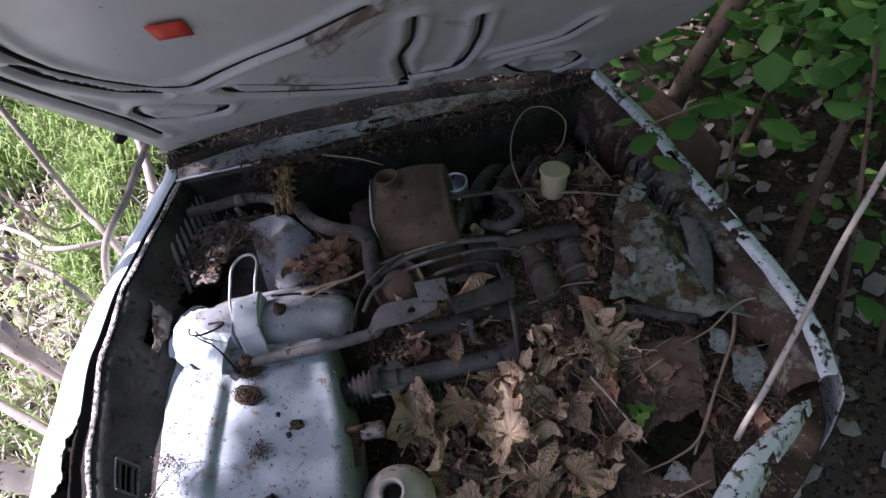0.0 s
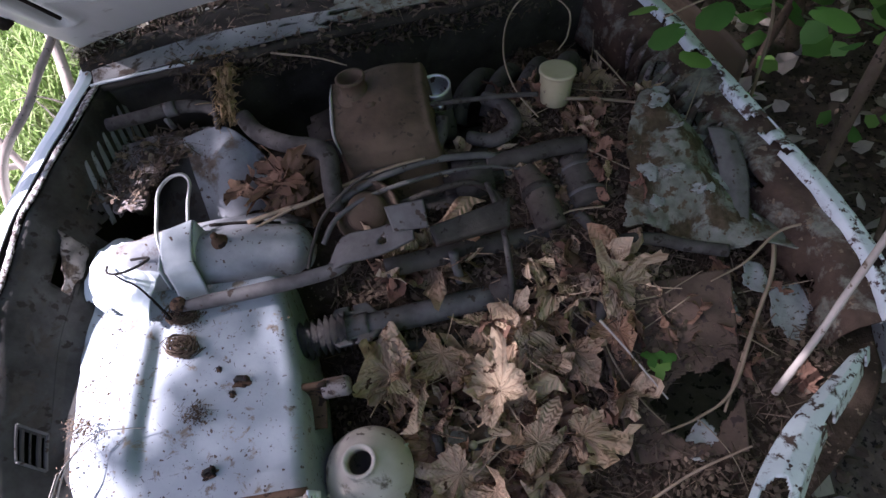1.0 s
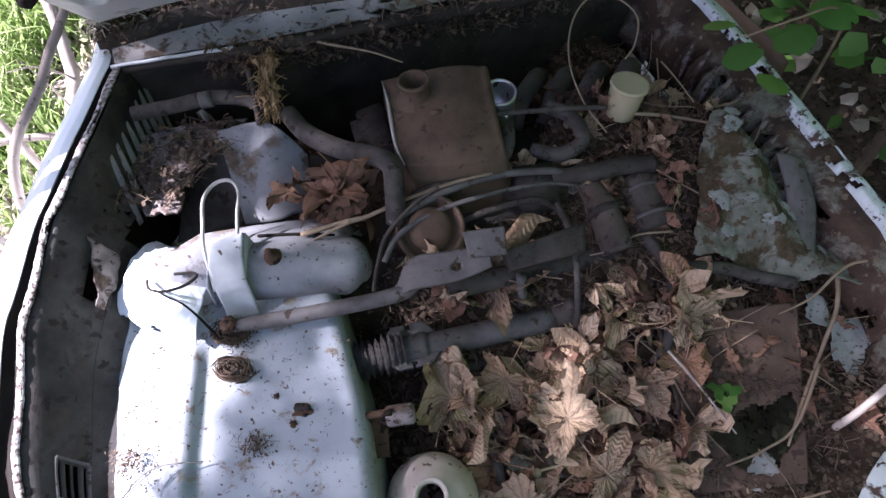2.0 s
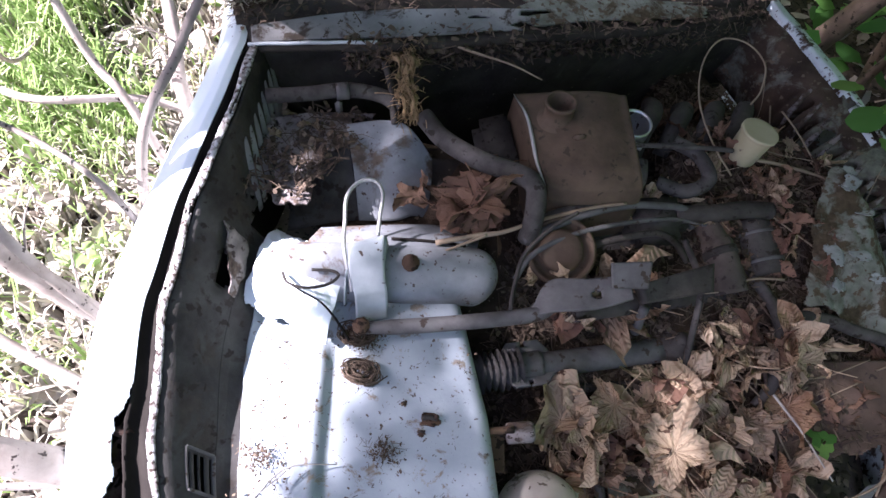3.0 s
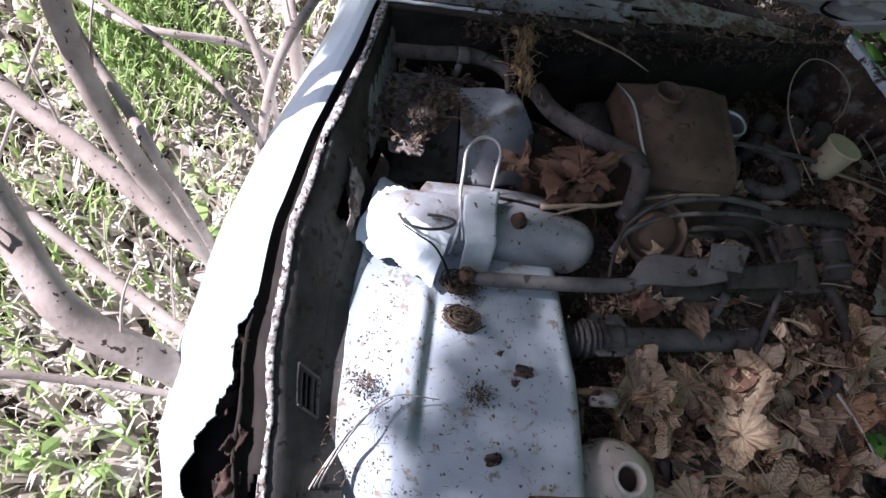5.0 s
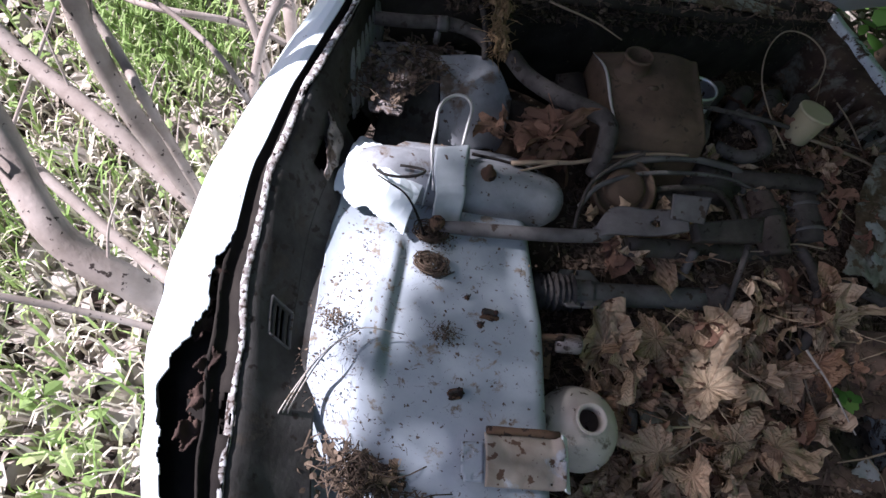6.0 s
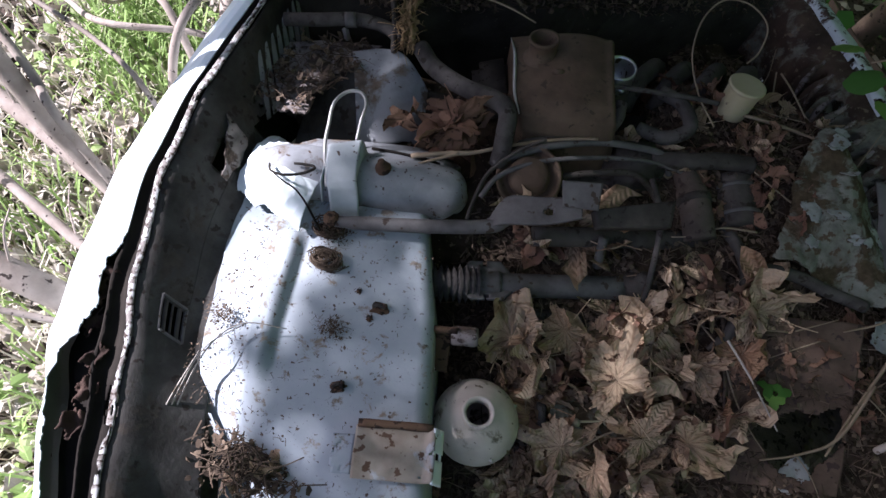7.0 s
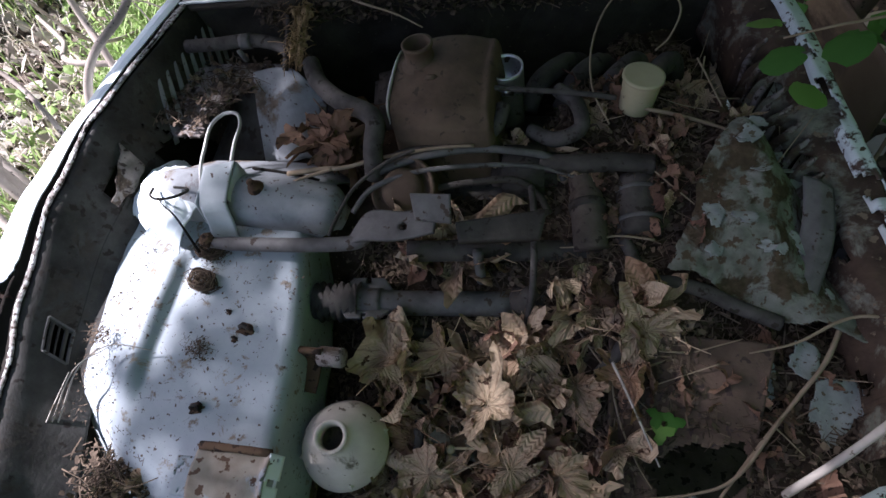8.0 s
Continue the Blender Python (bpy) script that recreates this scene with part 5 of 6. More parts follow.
def broad_leaf(seed, size, lobed=False):
    """A flat green leaf, heart-shaped or three-lobed, with a fold at the midrib."""
    rnd = random.Random(seed)
    bm = bmesh.new()
    n = 22
    ring = []
    for i in range(n):
        a = 2 * math.pi * i / n
        r = size * (0.72 + 0.30 * math.cos(a) + 0.10 * math.cos(2 * a)) * (1 - 0.55 * math.exp(-((abs(math.atan2(math.sin(a), math.cos(a))) - math.pi) / 0.22) ** 2))
        if lobed:
            r = size * (0.42 + 0.55 * abs(math.cos(1.5 * a)) ** 1.5) * (1 + 0.1 * math.sin(9 * a))
        r *= 1 + 0.05 * rnd.uniform(-1, 1)
        x, y = r * math.cos(a), r * math.sin(a)
        ring.append(bm.verts.new((x, y, -abs(y) * 0.22 - 0.25 * x * x / size + 0.04 * size * rnd.uniform(-1, 1))))
    c = bm.verts.new((0, 0, 0.02 * size))
    for i in range(n):
        bm.faces.new((c, ring[i], ring[(i + 1) % n]))
    return bm




# ---- plants round the car ----
def leaf_cloud(n, where, size, seed, droop=0.5):
    """Many small leaves of six points in one mesh."""
    rnd = random.Random(seed)
    verts, faces = [], []
    for _ in range(n):
        c = where(rnd)
        if c is None:
            continue
        c = Vector(c)
        a = rnd.uniform(0, 6.28)
        d = Vector((math.cos(a), math.sin(a), rnd.gauss(-0.15, droop))).normalized()
        s = d.cross(Vector((rnd.gauss(0, 0.35), rnd.gauss(0, 0.35), 1))).normalized()
        up = s.cross(d)
        l = size * rnd.uniform(0.6, 1.4)
        w = l * rnd.uniform(0.32, 0.48)
        b = len(verts)
        verts += [c, c + d * l * 0.30 + s * w - up * l * 0.10, c + d * l * 0.70 + s * w * 0.75 - up * l * 0.14, c + d * l - up * l * 0.12, c + d * l * 0.70 - s * w * 0.75 - up * l * 0.14,
                  c + d * l * 0.30 - s * w - up * l * 0.10, c + d * l * 0.5]
        faces += [(b, b + 1, b + 6), (b + 1, b + 2, b + 6), (b + 2, b + 3, b + 6), (b + 3, b + 4, b + 6), (b + 4, b + 5, b + 6), (b + 5, b, b + 6)]
    return verts, faces


def mesh_part(name, data, material, parent, label=""):
    me = bpy.data.meshes.new(name)
    me.from_pydata([tuple(v) for v in data[0]], [], data[1])
    me.polygons.foreach_set("use_smooth", [True] * len(me.polygons))
    me.materials.append(material)
    ob = new(name, me)
    ob.parent = parent
    return tagged(ob, label) if label else ob


# saplings beside the left fender: stem line and radii
STEMS = [([(-0.62, 0.19, 0.42), (-0.70, 0.18, 0.84), (-0.84, 0.17, 0.98), (-0.98, 0.26, 1.11), (-1.25, 0.42, 1.55), (-1.5, 0.6, 2.3)], 0.026, 0.020),
         ([(-0.62, 0.36, 0.42), (-0.75, 0.41, 0.66), (-1.0, 0.46, 0.83), (-1.32, 0.53, 0.96), (-1.8, 0.66, 1.4), (-2.2, 0.8, 2.2)], 0.020, 0.014),
         ([(-0.70, 0.40, 0.42), (-0.84, 0.42, 0.80), (-0.93, 0.43, 1.0), (-0.98, 0.47, 1.23), (-1.0, 0.6, 1.7), (-1.1, 0.8, 2.4)], 0.019, 0.014),
         ([(-0.70, 0.40, 0.44), (-0.84, 0.41, 0.96), (-0.93, 0.46, 1.05), (-1.01, 0.50, 1.14), (-1.2, 0.62, 1.4)], 0.009, 0.007),
         ([(-0.74, 0.32, 0.42), (-0.84, 0.33, 0.54), (-1.05, 0.37, 0.62), (-1.35, 0.44, 0.78), (-1.8, 0.55, 1.2)], 0.015, 0.010),
         ([(-0.68, 0.19, 0.74), (-0.83, 0.13, 0.84), (-1.0, 0.05, 0.94), (-1.2, -0.03, 1.0)], 0.006, 0.005),
         ([(-0.78, 0.68, 0.44), (-0.84, 0.72, 0.84), (-0.90, 0.76, 0.97), (-0.97, 0.80, 1.03), (-1.1, 0.9, 1.4)], 0.009, 0.007),
         ([(-0.86, 0.93, 0.73), (-1.0, 0.90, 0.79), (-1.18, 0.80, 0.84), (-1.5, 0.95, 0.72), (-1.9, 1.1, 0.62)], 0.009, 0.007),
         ([(-0.80, 0.80, 0.44), (-0.86, 0.86, 0.86), (-0.94, 1.0, 0.90), (-1.0, 1.15, 1.1), (-1.05, 1.4, 1.8)], 0.015, 0.012),
         ([(-0.80, 0.46, 0.50), (-0.79, 0.62, 0.98), (-0.775, 0.80, 1.08), (-0.76, 1.0, 1.2), (-0.78, 1.2, 1.6)], 0.009, 0.007),
         ([(-0.73, 0.51, 0.95), (-0.80, 0.545, 1.02), (-0.90, 0.57, 1.06), (-1.05, 0.58, 1.12), (-1.3, 0.64, 1.2)], 0.005, 0.004),
         ([(-1.6, 1.3, 0.5), (-1.4, 1.0, 0.7), (-1.25, 0.85, 0.95), (-1.15, 0.75, 1.3)], 0.006, 0.004),
         ([(-1.3, 0.2, 0.45), (-1.25, 0.35, 0.7), (-1.2, 0.6, 0.95)], 0.005, 0.003)]
for pts, r0, r1 in STEMS:
    tree = thing("sapling", "thin grey-barked sapling stem leaning away beside the car", "sapling", "saplings beside the car")
    trunk = part("trunk", tube(pts, (r0, r1), 50, 12, wobble=0.10), M_BARK, tree)
    line = spline(pts, 20)
    for k in (6, 9, 13):
        if r0 > 0.009:
            q = line[k]
            e = q + Vector((random.uniform(-0.12, 0.02), random.uniform(-0.1, 0.12), random.uniform(0.05, 0.15)))
            part("side_twig", tube([q, (q + e) / 2 + Vector((0, 0, 0.02)), e], (0.0028, 0.001), 10, 5), M_BARK, trunk)


# grass and litter on the ground
def grass_blades(n, where, seed, tall):
    rnd = random.Random(seed)
    verts, faces = [], []
    for _ in range(n):
        p = where(rnd)
        if p is None:
            continue
        x, y, k = p
        h = tall * k * rnd.uniform(0.4, 1.2)
        a = rnd.uniform(0, 6.28)
        lean = Vector((math.cos(a), math.sin(a), 0)) * h * rnd.uniform(0.2, 0.9)
        w = Vector((-math.sin(a), math.cos(a), 0)) * rnd.uniform(0.0018, 0.0045)
        c = Vector((x, y, ground_z(x, y) - 0.005))
        b = len(verts)
        m1, m2, tip = c + lean * 0.2 + Vector((0, 0, h * 0.5)), c + lean * 0.6 + Vector((0, 0, h * 0.85)), c + lean + Vector((0, 0, h * rnd.uniform(0.6, 0.95)))
        verts += [c - w, c + w, m1 - w, m1 + w, m2 - w * 0.7, m2 + w * 0.7, tip]
        faces += [(b, b + 1, b + 3, b + 2), (b + 2, b + 3, b + 5, b + 4), (b + 4, b + 5, b + 6)]
    return verts, faces


def grass_place(r):
    x, y = -0.78 - abs(r.gauss(0, 1.0)), r.gauss(1.0, 1.3)
    dense = 0.10 * smooth01(0.82, 1.0, -x) + 0.75 * smooth01(1.05, 1.75, -x + 0.5 * max(0, y - 0.7)) + 0.4 * smooth01(0.2, -0.15, y)
    dense *= smooth01(-0.15, 0.3, nz(x, y, 0.2, 2.3)) * (0.55 + 0.45 * smooth01(0.6, 1.6, y))
    return (x, y, 0.6 + 0.6 * dense) if r.random() < dense + 0.06 else None


def pale_place(r):
    x, y = r.gauss(-1.0, 0.75), r.gauss(0.8, 1.3)
    if r.random() < 0.25:
        x, y = r.gauss(0.2, 2.0), r.gauss(0.6, 2.2)
    if -0.82 < x < 0.55 and -0.15 < y < 1.9 or x > -0.76 and abs(y - 0.5) < 0.7 and x < 0.7:
        return None
    return (x, y, ground_z(x, y) + r.uniform(0.0, 0.02))


def right_place(r):
    x, y = 0.6 + abs(r.gauss(0, 0.9)), r.gauss(1.1, 1.0)
    return (x, y, ground_z(x, y) + r.uniform(0.0, 0.015))


def stuff(name, data, material, label, category):
    me = bpy.data.meshes.new(name)
    me.from_pydata([tuple(v) for v in data[0]], [], data[1])
    me.materials.append(material)
    return tagged(new(name, me), label, category, kind="stuff")


stuff("grass", grass_blades(42000, grass_place, 2, 0.20), M_GRASS, "bright green grass blades in the sun", "grass")
stuff("leaf_litter", leaf_cloud(16000, pale_place, 0.062, 6, 0.9), M_PALE, "pale dry leaves scattered over the ground", "leaf litter")
stuff("dry_grass", grass_blades(7000, lambda r: (-0.77 - abs(r.gauss(0, 0.8)), r.gauss(0.8, 1.1), 1.0), 12, 0.10), M_STRAW, "pale dry grass stems lying over the litter", "dry grass")
stuff("herb_patch", leaf_cloud(3800, lambda r: (lambda x, y: (x, y, ground_z(x, y) + r.uniform(0.01, 0.09)) if nz(x, y, 3.1, 2.6) > 0.12 or y < 0.05 and nz(x, y, 1.2, 4) > 0.0 else None)(-0.8 - abs(r.gauss(0, 0.8)), r.gauss(0.9, 1.1)), 0.035, 8, 0.4), M_GRASS, "low green weeds", "weeds")
stuff("soil_chips", leaf_cloud(5000, right_place, 0.022, 7, 0.5), M_CHIP, "dark bark chips and leaf crumbs on soil", "leaf litter")

# bushes on the right and behind: stems and hanging leaves
def bush(label, stems, clouds, seed, size, leaf_n):
    b = thing("bush", label, "bush", "bushes beside the car")
    for pts, r in stems:
        part("stem", tube(pts, (r, r * 0.6), 30, 10, wobble=0.12), M_DARKBARK, b)
    rnd = random.Random(seed)

    def where(r):
        c, s = clouds[r.randrange(len(clouds))]
        return tuple(c[i] + r.gauss(0, 1) * s[i] for i in range(3))
    mesh_part("foliage", leaf_cloud(leaf_n, where, size, seed), M_GREEN, b)
    return b


bush("dark green bush with reddish stems leaning over the rail",
     [([(0.98, 0.55, 0.30), (0.93, 0.63, 0.75), (0.93, 0.72, 1.1), (0.92, 0.80, 1.5), (0.9, 0.9, 2.2)], 0.011), ([(0.80, 1.15, 0.35), (0.86, 1.25, 0.9), (0.98, 1.35, 1.4), (1.05, 1.45, 2.0)], 0.016),
      ([(1.05, 1.0, 0.32), (1.0, 1.15, 0.8), (1.02, 1.3, 1.3)], 0.009), ([(0.92, 0.95, 0.32), (0.86, 1.02, 0.8), (0.80, 1.1, 1.2)], 0.007)],
     # last cloud is unseen foliage, added to shade the right of the bay
     [((1.0, 1.25, 1.15), (0.12, 0.18, 0.12)), ((1.25, 1.55, 1.15), (0.22, 0.25, 0.22)), ((1.35, 1.1, 1.2), (0.15, 0.25, 0.2)), ((0.85, 1.75, 1.10), (0.12, 0.16, 0.14)), ((1.15, 1.2, 0.8), (0.12, 0.25, 0.15)), ((1.5, 0.2, 1.7), (0.2, 0.4, 0.2))], 21, 0.062, 1500)
bush("tangled bush with a thick leaning branch",
     [([(0.42, 1.62, 0.36), (0.55, 1.60, 0.85), (0.72, 1.58, 1.25), (0.90, 1.60, 1.7), (1.1, 1.7, 2.4)], 0.032), ([(0.9, 1.9, 0.36), (0.8, 1.95, 0.9), (0.62, 2.05, 1.5)], 0.022), ([(1.2, 1.8, 0.36), (1.2, 1.9, 1.0), (1.15, 2.1, 1.9)], 0.02),
      ([(0.75, 1.75, 0.36), (0.9, 1.8, 0.9), (1.15, 1.85, 1.3)], 0.014)],
     [((1.0, 2.1, 1.1), (0.45, 0.35, 0.30)), ((1.6, 1.9, 1.1), (0.35, 0.4, 0.35)), ((0.6, 2.4, 1.2), (0.4, 0.3, 0.35)), ((1.3, 2.3, 0.8), (0.5, 0.3, 0.2))], 22, 0.075, 2800)
bush("leafy thicket in sun behind the car", [([(1.6, 3.0, 0.4), (1.6, 3.0, 1.4), (1.7, 3.0, 2.5)], 0.03), ([(0.4, 3.2, 0.4), (0.5, 3.2, 1.5), (0.4, 3.2, 2.6)], 0.03)],
     [((1.6, 3.2, 1.2), (0.8, 0.4, 0.6)), ((0.3, 3.4, 1.2), (0.8, 0.4, 0.6)), ((2.6, 2.0, 1.0), (0.4, 0.8, 0.5))], 23, 0.09, 4200)
bush("shaded green shrub at the edge of the grass", [([(-2.2, 2.6, 0.5), (-2.3, 2.7, 1.0), (-2.2, 2.8, 1.7)], 0.02)], [((-2.3, 2.8, 0.9), (0.5, 0.4, 0.3)), ((-3.0, 1.9, 0.9), (0.4, 0.5, 0.3))], 24, 0.09, 1500)
# big leaves hanging over the far rail
spray = thing("leafy_shoot", "shoot with broad green heart-shaped leaves over the rail", "shoot")
part("stem", tube([(0.62, 1.22, 0.60), (0.60, 1.18, 0.95), (0.54, 1.12, 1.06), (0.46, 1.06, 1.08), (0.38, 1.03, 1.06)], (0.004, 0.0015), 24, 6), M_TWIG, spray)
for k, (x, y, z, s, rz) in enumerate(((0.40, 1.03, 1.035, 0.040, 200), (0.47, 1.06, 1.06, 0.045, 250), (0.43, 0.985, 1.02, 0.038, 300), (0.55, 1.10, 1.06, 0.05, 140), (0.36, 1.08, 1.05, 0.034, 170), (0.60, 1.17, 1.03, 0.05, 30), (0.66, 1.10, 1.02, 0.055, 330))):
    ob = part("leaf", broad_leaf(k, s), M_GREEN, spray)
    ob.matrix_local = pose(x, y, z, 18 * math.sin(k * 2.0), 14 * math.cos(k * 1.3), rz)

# a rusty sheet propped beyond the rail
solo("rusty_sheet", sheet(lambda u, v: (0.40 + 0.20 * u + 0.02 * v, 1.62 - 0.31 * u + 0.05 * v, 0.36 + 0.42 * v - 0.04 * u + 0.02 * nz(u * 2, v * 2)), 24, 20, 0.006), M_BROWNSHEET, "brown rusted sheet leaning beside the car", "metal sheet")

# unseen tall tree, added on the car's sunny side so its crown shades the bay
shade = thing("unseen_shade_tree", "unseen tall tree, added so that its dense crown shades the car", "tree")
off = to_sun * (5.0 / to_sun.z)
part("trunk", tube([(off.x + 0.9, off.y - 2.6, 0.3), (off.x + 0.9, off.y - 2.3, 2.6), (off.x + 0.7, off.y - 1.2, 4.6), (off.x + 0.6, off.y + 0.4, 6.2)], (0.15, 0.06), 24, 14, wobble=0.15), M_DARKBARK, shade)
for ex, ey in ((0.2, 0.2), (1.2, 0.0), (1.9, 1.2), (0.3, 1.5), (1.2, 2.0)):
    part("limb", tube([(off.x + 0.75, off.y - 1.5, 4.2), (off.x + (0.75 + ex) / 2, off.y + (ey - 1.0) / 2, 5.2), (off.x + ex, off.y + ey, 5.9)], (0.05, 0.015), 16, 8, wobble=0.15), M_DARKBARK, shade)


# crown outline is cut so that sun patches fall on the bay's left
def crown_place(r):
    h = r.uniform(5.3, 6.3)
    s = (h - 0.9) / to_sun.z
    gx, gy = r.uniform(-0.70, 2.3), r.uniform(-0.45, 2.3)
    edge = -0.42 + 0.07 * math.exp(-((gy - 0.36) / 0.13) ** 2) + 0.11 * math.exp(-((gy - 0.58) / 0.06) ** 2) + 0.04 * nz(gy, 0.3, 0.7, 9.0) - 0.26 * smooth01(0.66, 0.80, gy)
    if gx < edge and r.random() < 0.985:
        return None
    if gx < -0.02 and abs(gy - 1.19 - 0.68 * (gx + 0.45)) < 0.10 or nz(gx, gy, 2.2, 5.5) > 0.56:
        return None
    return (gx + to_sun.x * s, gy + to_sun.y * s, h)


mesh_part("crown", leaf_cloud(19000, crown_place, 0.06, 31, 0.3), M_GREEN, shade)

# unseen dense trees, added on the right and behind to hold back sky light
def wood(label, x, y, spread, tops, seed, n):
    tree = thing("sky_block_tree", label, "tree", "trees behind the car")
    part("trunk", tube([(x, y, 0.3), (x + 0.1, y + 0.05, 2.0), (x - 0.1, y, 4.2)], (0.12, 0.05), 16, 12, wobble=0.15), M_DARKBARK, tree)
    for k in range(4):
        a = k * 1.6 + seed
        part("limb", tube([(x + 0.05, y, 1.6 + 0.4 * k), (x + 0.5 * spread * math.cos(a), y + 0.5 * spread * math.sin(a), 2.3 + 0.4 * k), (x + spread * math.cos(a), y + spread * math.sin(a), 2.8 + 0.4 * k)], (0.04, 0.012), 12, 8), M_DARKBARK, tree)
    mesh_part("crown", leaf_cloud(n, lambda r: (lambda a, b, h: (a, b, h) if a > 1.9 or b > 3.2 else None)(x + r.gauss(0, spread * 0.55), y + r.gauss(0, spread * 0.55), r.uniform(1.2, tops)), 0.20, seed), M_GREEN, tree)


for k, (x, y) in enumerate(((3.4, 0.2), (3.7, 2.2), (3.0, 4.3), (0.9, 5.4), (-1.2, 6.0), (3.0, -1.9), (3.0, -0.6))):
    wood("unseen leafy tree with a dense low crown, added to block sky light", x, y, 1.4, 5.6, 40 + k, 2600)



# ---- leaves ----
def maple_leaf(seed, size, curl):
    """A dry maple leaf: five pointed lobes on one side of the stalk, pleated, folded and wrinkled."""
    rnd = random.Random(seed)
    bm = bmesh.new()
    n = 66
    tips = [(0.0, 1.0), (0.95, 0.88), (-0.95, 0.88), (1.85, 0.62), (-1.85, 0.62)]
    tips = [(a + rnd.gauss(0, 0.06), r * rnd.uniform(0.85, 1.12)) for a, r in tips]
    ctr = bm.verts.new((0, 0, 0))
    rings, fold = [], rnd.uniform(0, 6.28)
    for f in (0.2, 0.38, 0.55, 0.72, 0.87, 1.0):
        ring = []
        for i in range(n):
            a = 2 * math.pi * i / n - math.pi
            lobe = max(r * max(0.0, 1 - abs(a - t) / 0.62) ** 0.8 for t, r in tips)
            body_r = 0.46 - 0.22 * smooth01(2.3, 3.1, abs(a))
            r = size * f * (body_r + (lobe - body_r) * smooth01(0.0, 1.0, f) if lobe > body_r else body_r)
            if f == 1.0:
                r *= 1 + 0.07 * math.sin(19 * a + seed) + 0.07 * rnd.uniform(-1, 1)
            near = min(abs(a - t) for t, _ in tips)
            z = size * f * (0.10 * (0.35 - min(near, 0.6)) + curl * f * (0.5 * math.cos(2 * (a - fold)) + 0.35 * math.cos(a - 1.7 * fold)))
            ring.append(bm.verts.new((r * math.cos(a), r * math.sin(a), z)))
        rings.append(ring)
    for i in range(n):
        bm.faces.new((ctr, rings[0][i], rings[0][(i + 1) % n]))
        for p, q in zip(rings, rings[1:]):
            bm.faces.new((p[i], q[i], q[(i + 1) % n], p[(i + 1) % n]))
    if seed % 5 > 1:
        turn, rad = rnd.uniform(0, 6.28), size * rnd.uniform(0.30, 0.75)
        c, s = math.cos(turn), math.sin(turn)
        for v in bm.verts:
            p, q = v.co.x * c + v.co.y * s, -v.co.x * s + v.co.y * c
            lift = rad * (1 - math.cos(q / rad)) + v.co.z * 0.7
            q = rad * math.sin(q / rad)
            v.co = Vector((p * c - q * s, p * s + q * c, lift if seed % 2 else -lift))
    for v in bm.verts:
        q = v.co / size + Vector((seed * 3.1, 0, 0))
        far = min(1, v.co.length / size + 0.2)
        v.co += size * far * (0.30 * noise.noise_vector(q * 1.6) + 0.14 * noise.noise_vector(q * 4.5) + 0.055 * noise.noise_vector(q * 11))
        v.co.z += size * 0.10 * (abs(noise.noise(q * 5.0)) - 0.2)
    tube([(0, 0, 0.001), (-size * 0.5, 0.02 * size, 0.0), (-size * 0.95, 0.1 * size * rnd.uniform(-1, 1), 0.12 * size)], (0.0012, 0.0008), 6, 4, bm=bm)
    return bm


M_REDLEAF = surface("reddish_dead_leaf", (0.08, 0.045, 0.032), (0.20, 0.11, 0.075), 40, spots=(0.05, 0.03, 0.02), spot_at=0.62, spot_scale=60, rough=0.85, bump=0.8, bump_scale=120, trans=0.1,
                    vary=[(0.0, (0.16, 0.085, 0.058)), (0.5, (0.25, 0.155, 0.10)), (1.0, (0.09, 0.052, 0.036))])
RED_LEAVES = [finish("dead_leaf", maple_leaf(k, 0.058, 0.75 + 0.1 * (k % 4)), M_REDLEAF) for k in range(50, 58)]
LEAVES = [finish("dead_leaf", maple_leaf(k, 0.056 + 0.007 * (k % 5), 0.25 + 0.14 * (k % 7)), M_LEAF) for k in range(30)]


def surface_z(x, y):
    if x < -0.19 - 0.4 * max(0, y - 0.39):
        return panel_z(x, y)
    return floor_z(x, y)


def drop_leaf(x, y, z, tilt=35, scale=1.0, labels=("curled brown dead maple leaf in the engine bay",)):
    pile = RED_LEAVES if labels[0].startswith(("reddish", "dark")) else LEAVES
    me = pile[random.randrange(len(pile))]
    ob = new("dead_leaf", me)
    k = scale * random.uniform(0.75, 1.2)
    ob.matrix_world = pose(x, y, z, 23 + random.gauss(0, tilt), random.gauss(0, tilt), random.uniform(0, 360)) @ Matrix.Diagonal((k, k, k, 1))
    return tagged(ob, labels[0], "dead leaf", "fallen leaves in the engine bay")


random.seed(11)
# the thick drift in the middle of the bay
count = 0
while count < 150:
    x, y = random.uniform(-0.13, 0.36), random.uniform(0.18, 0.66)
    if in_hole(x, y, 0.5) or (x > 0.29 and y < 0.58 and random.random() < 0.85):
        continue
    if (x + 0.066) ** 2 + (y - 0.283) ** 2 < 0.085 ** 2:
        continue
    t = (Vector((x, y)) - R0.xy).dot(RD.xy)
    off = abs((Vector((x, y)) - R0.xy).cross(RD.xy))
    if -0.10 < t < 0.36 and off < 0.056:
        continue
    if y < 0.45 and x < 0.02 and random.random() < 0.8:
        continue
    drop_leaf(x, y, floor_z(x, y) + random.uniform(0.002, 0.042), 38, 1.1, (("dark curled dead leaf in the litter",) if count % 4 == 0 else ("curled brown dead maple leaf in the engine bay",)))
    count += 1
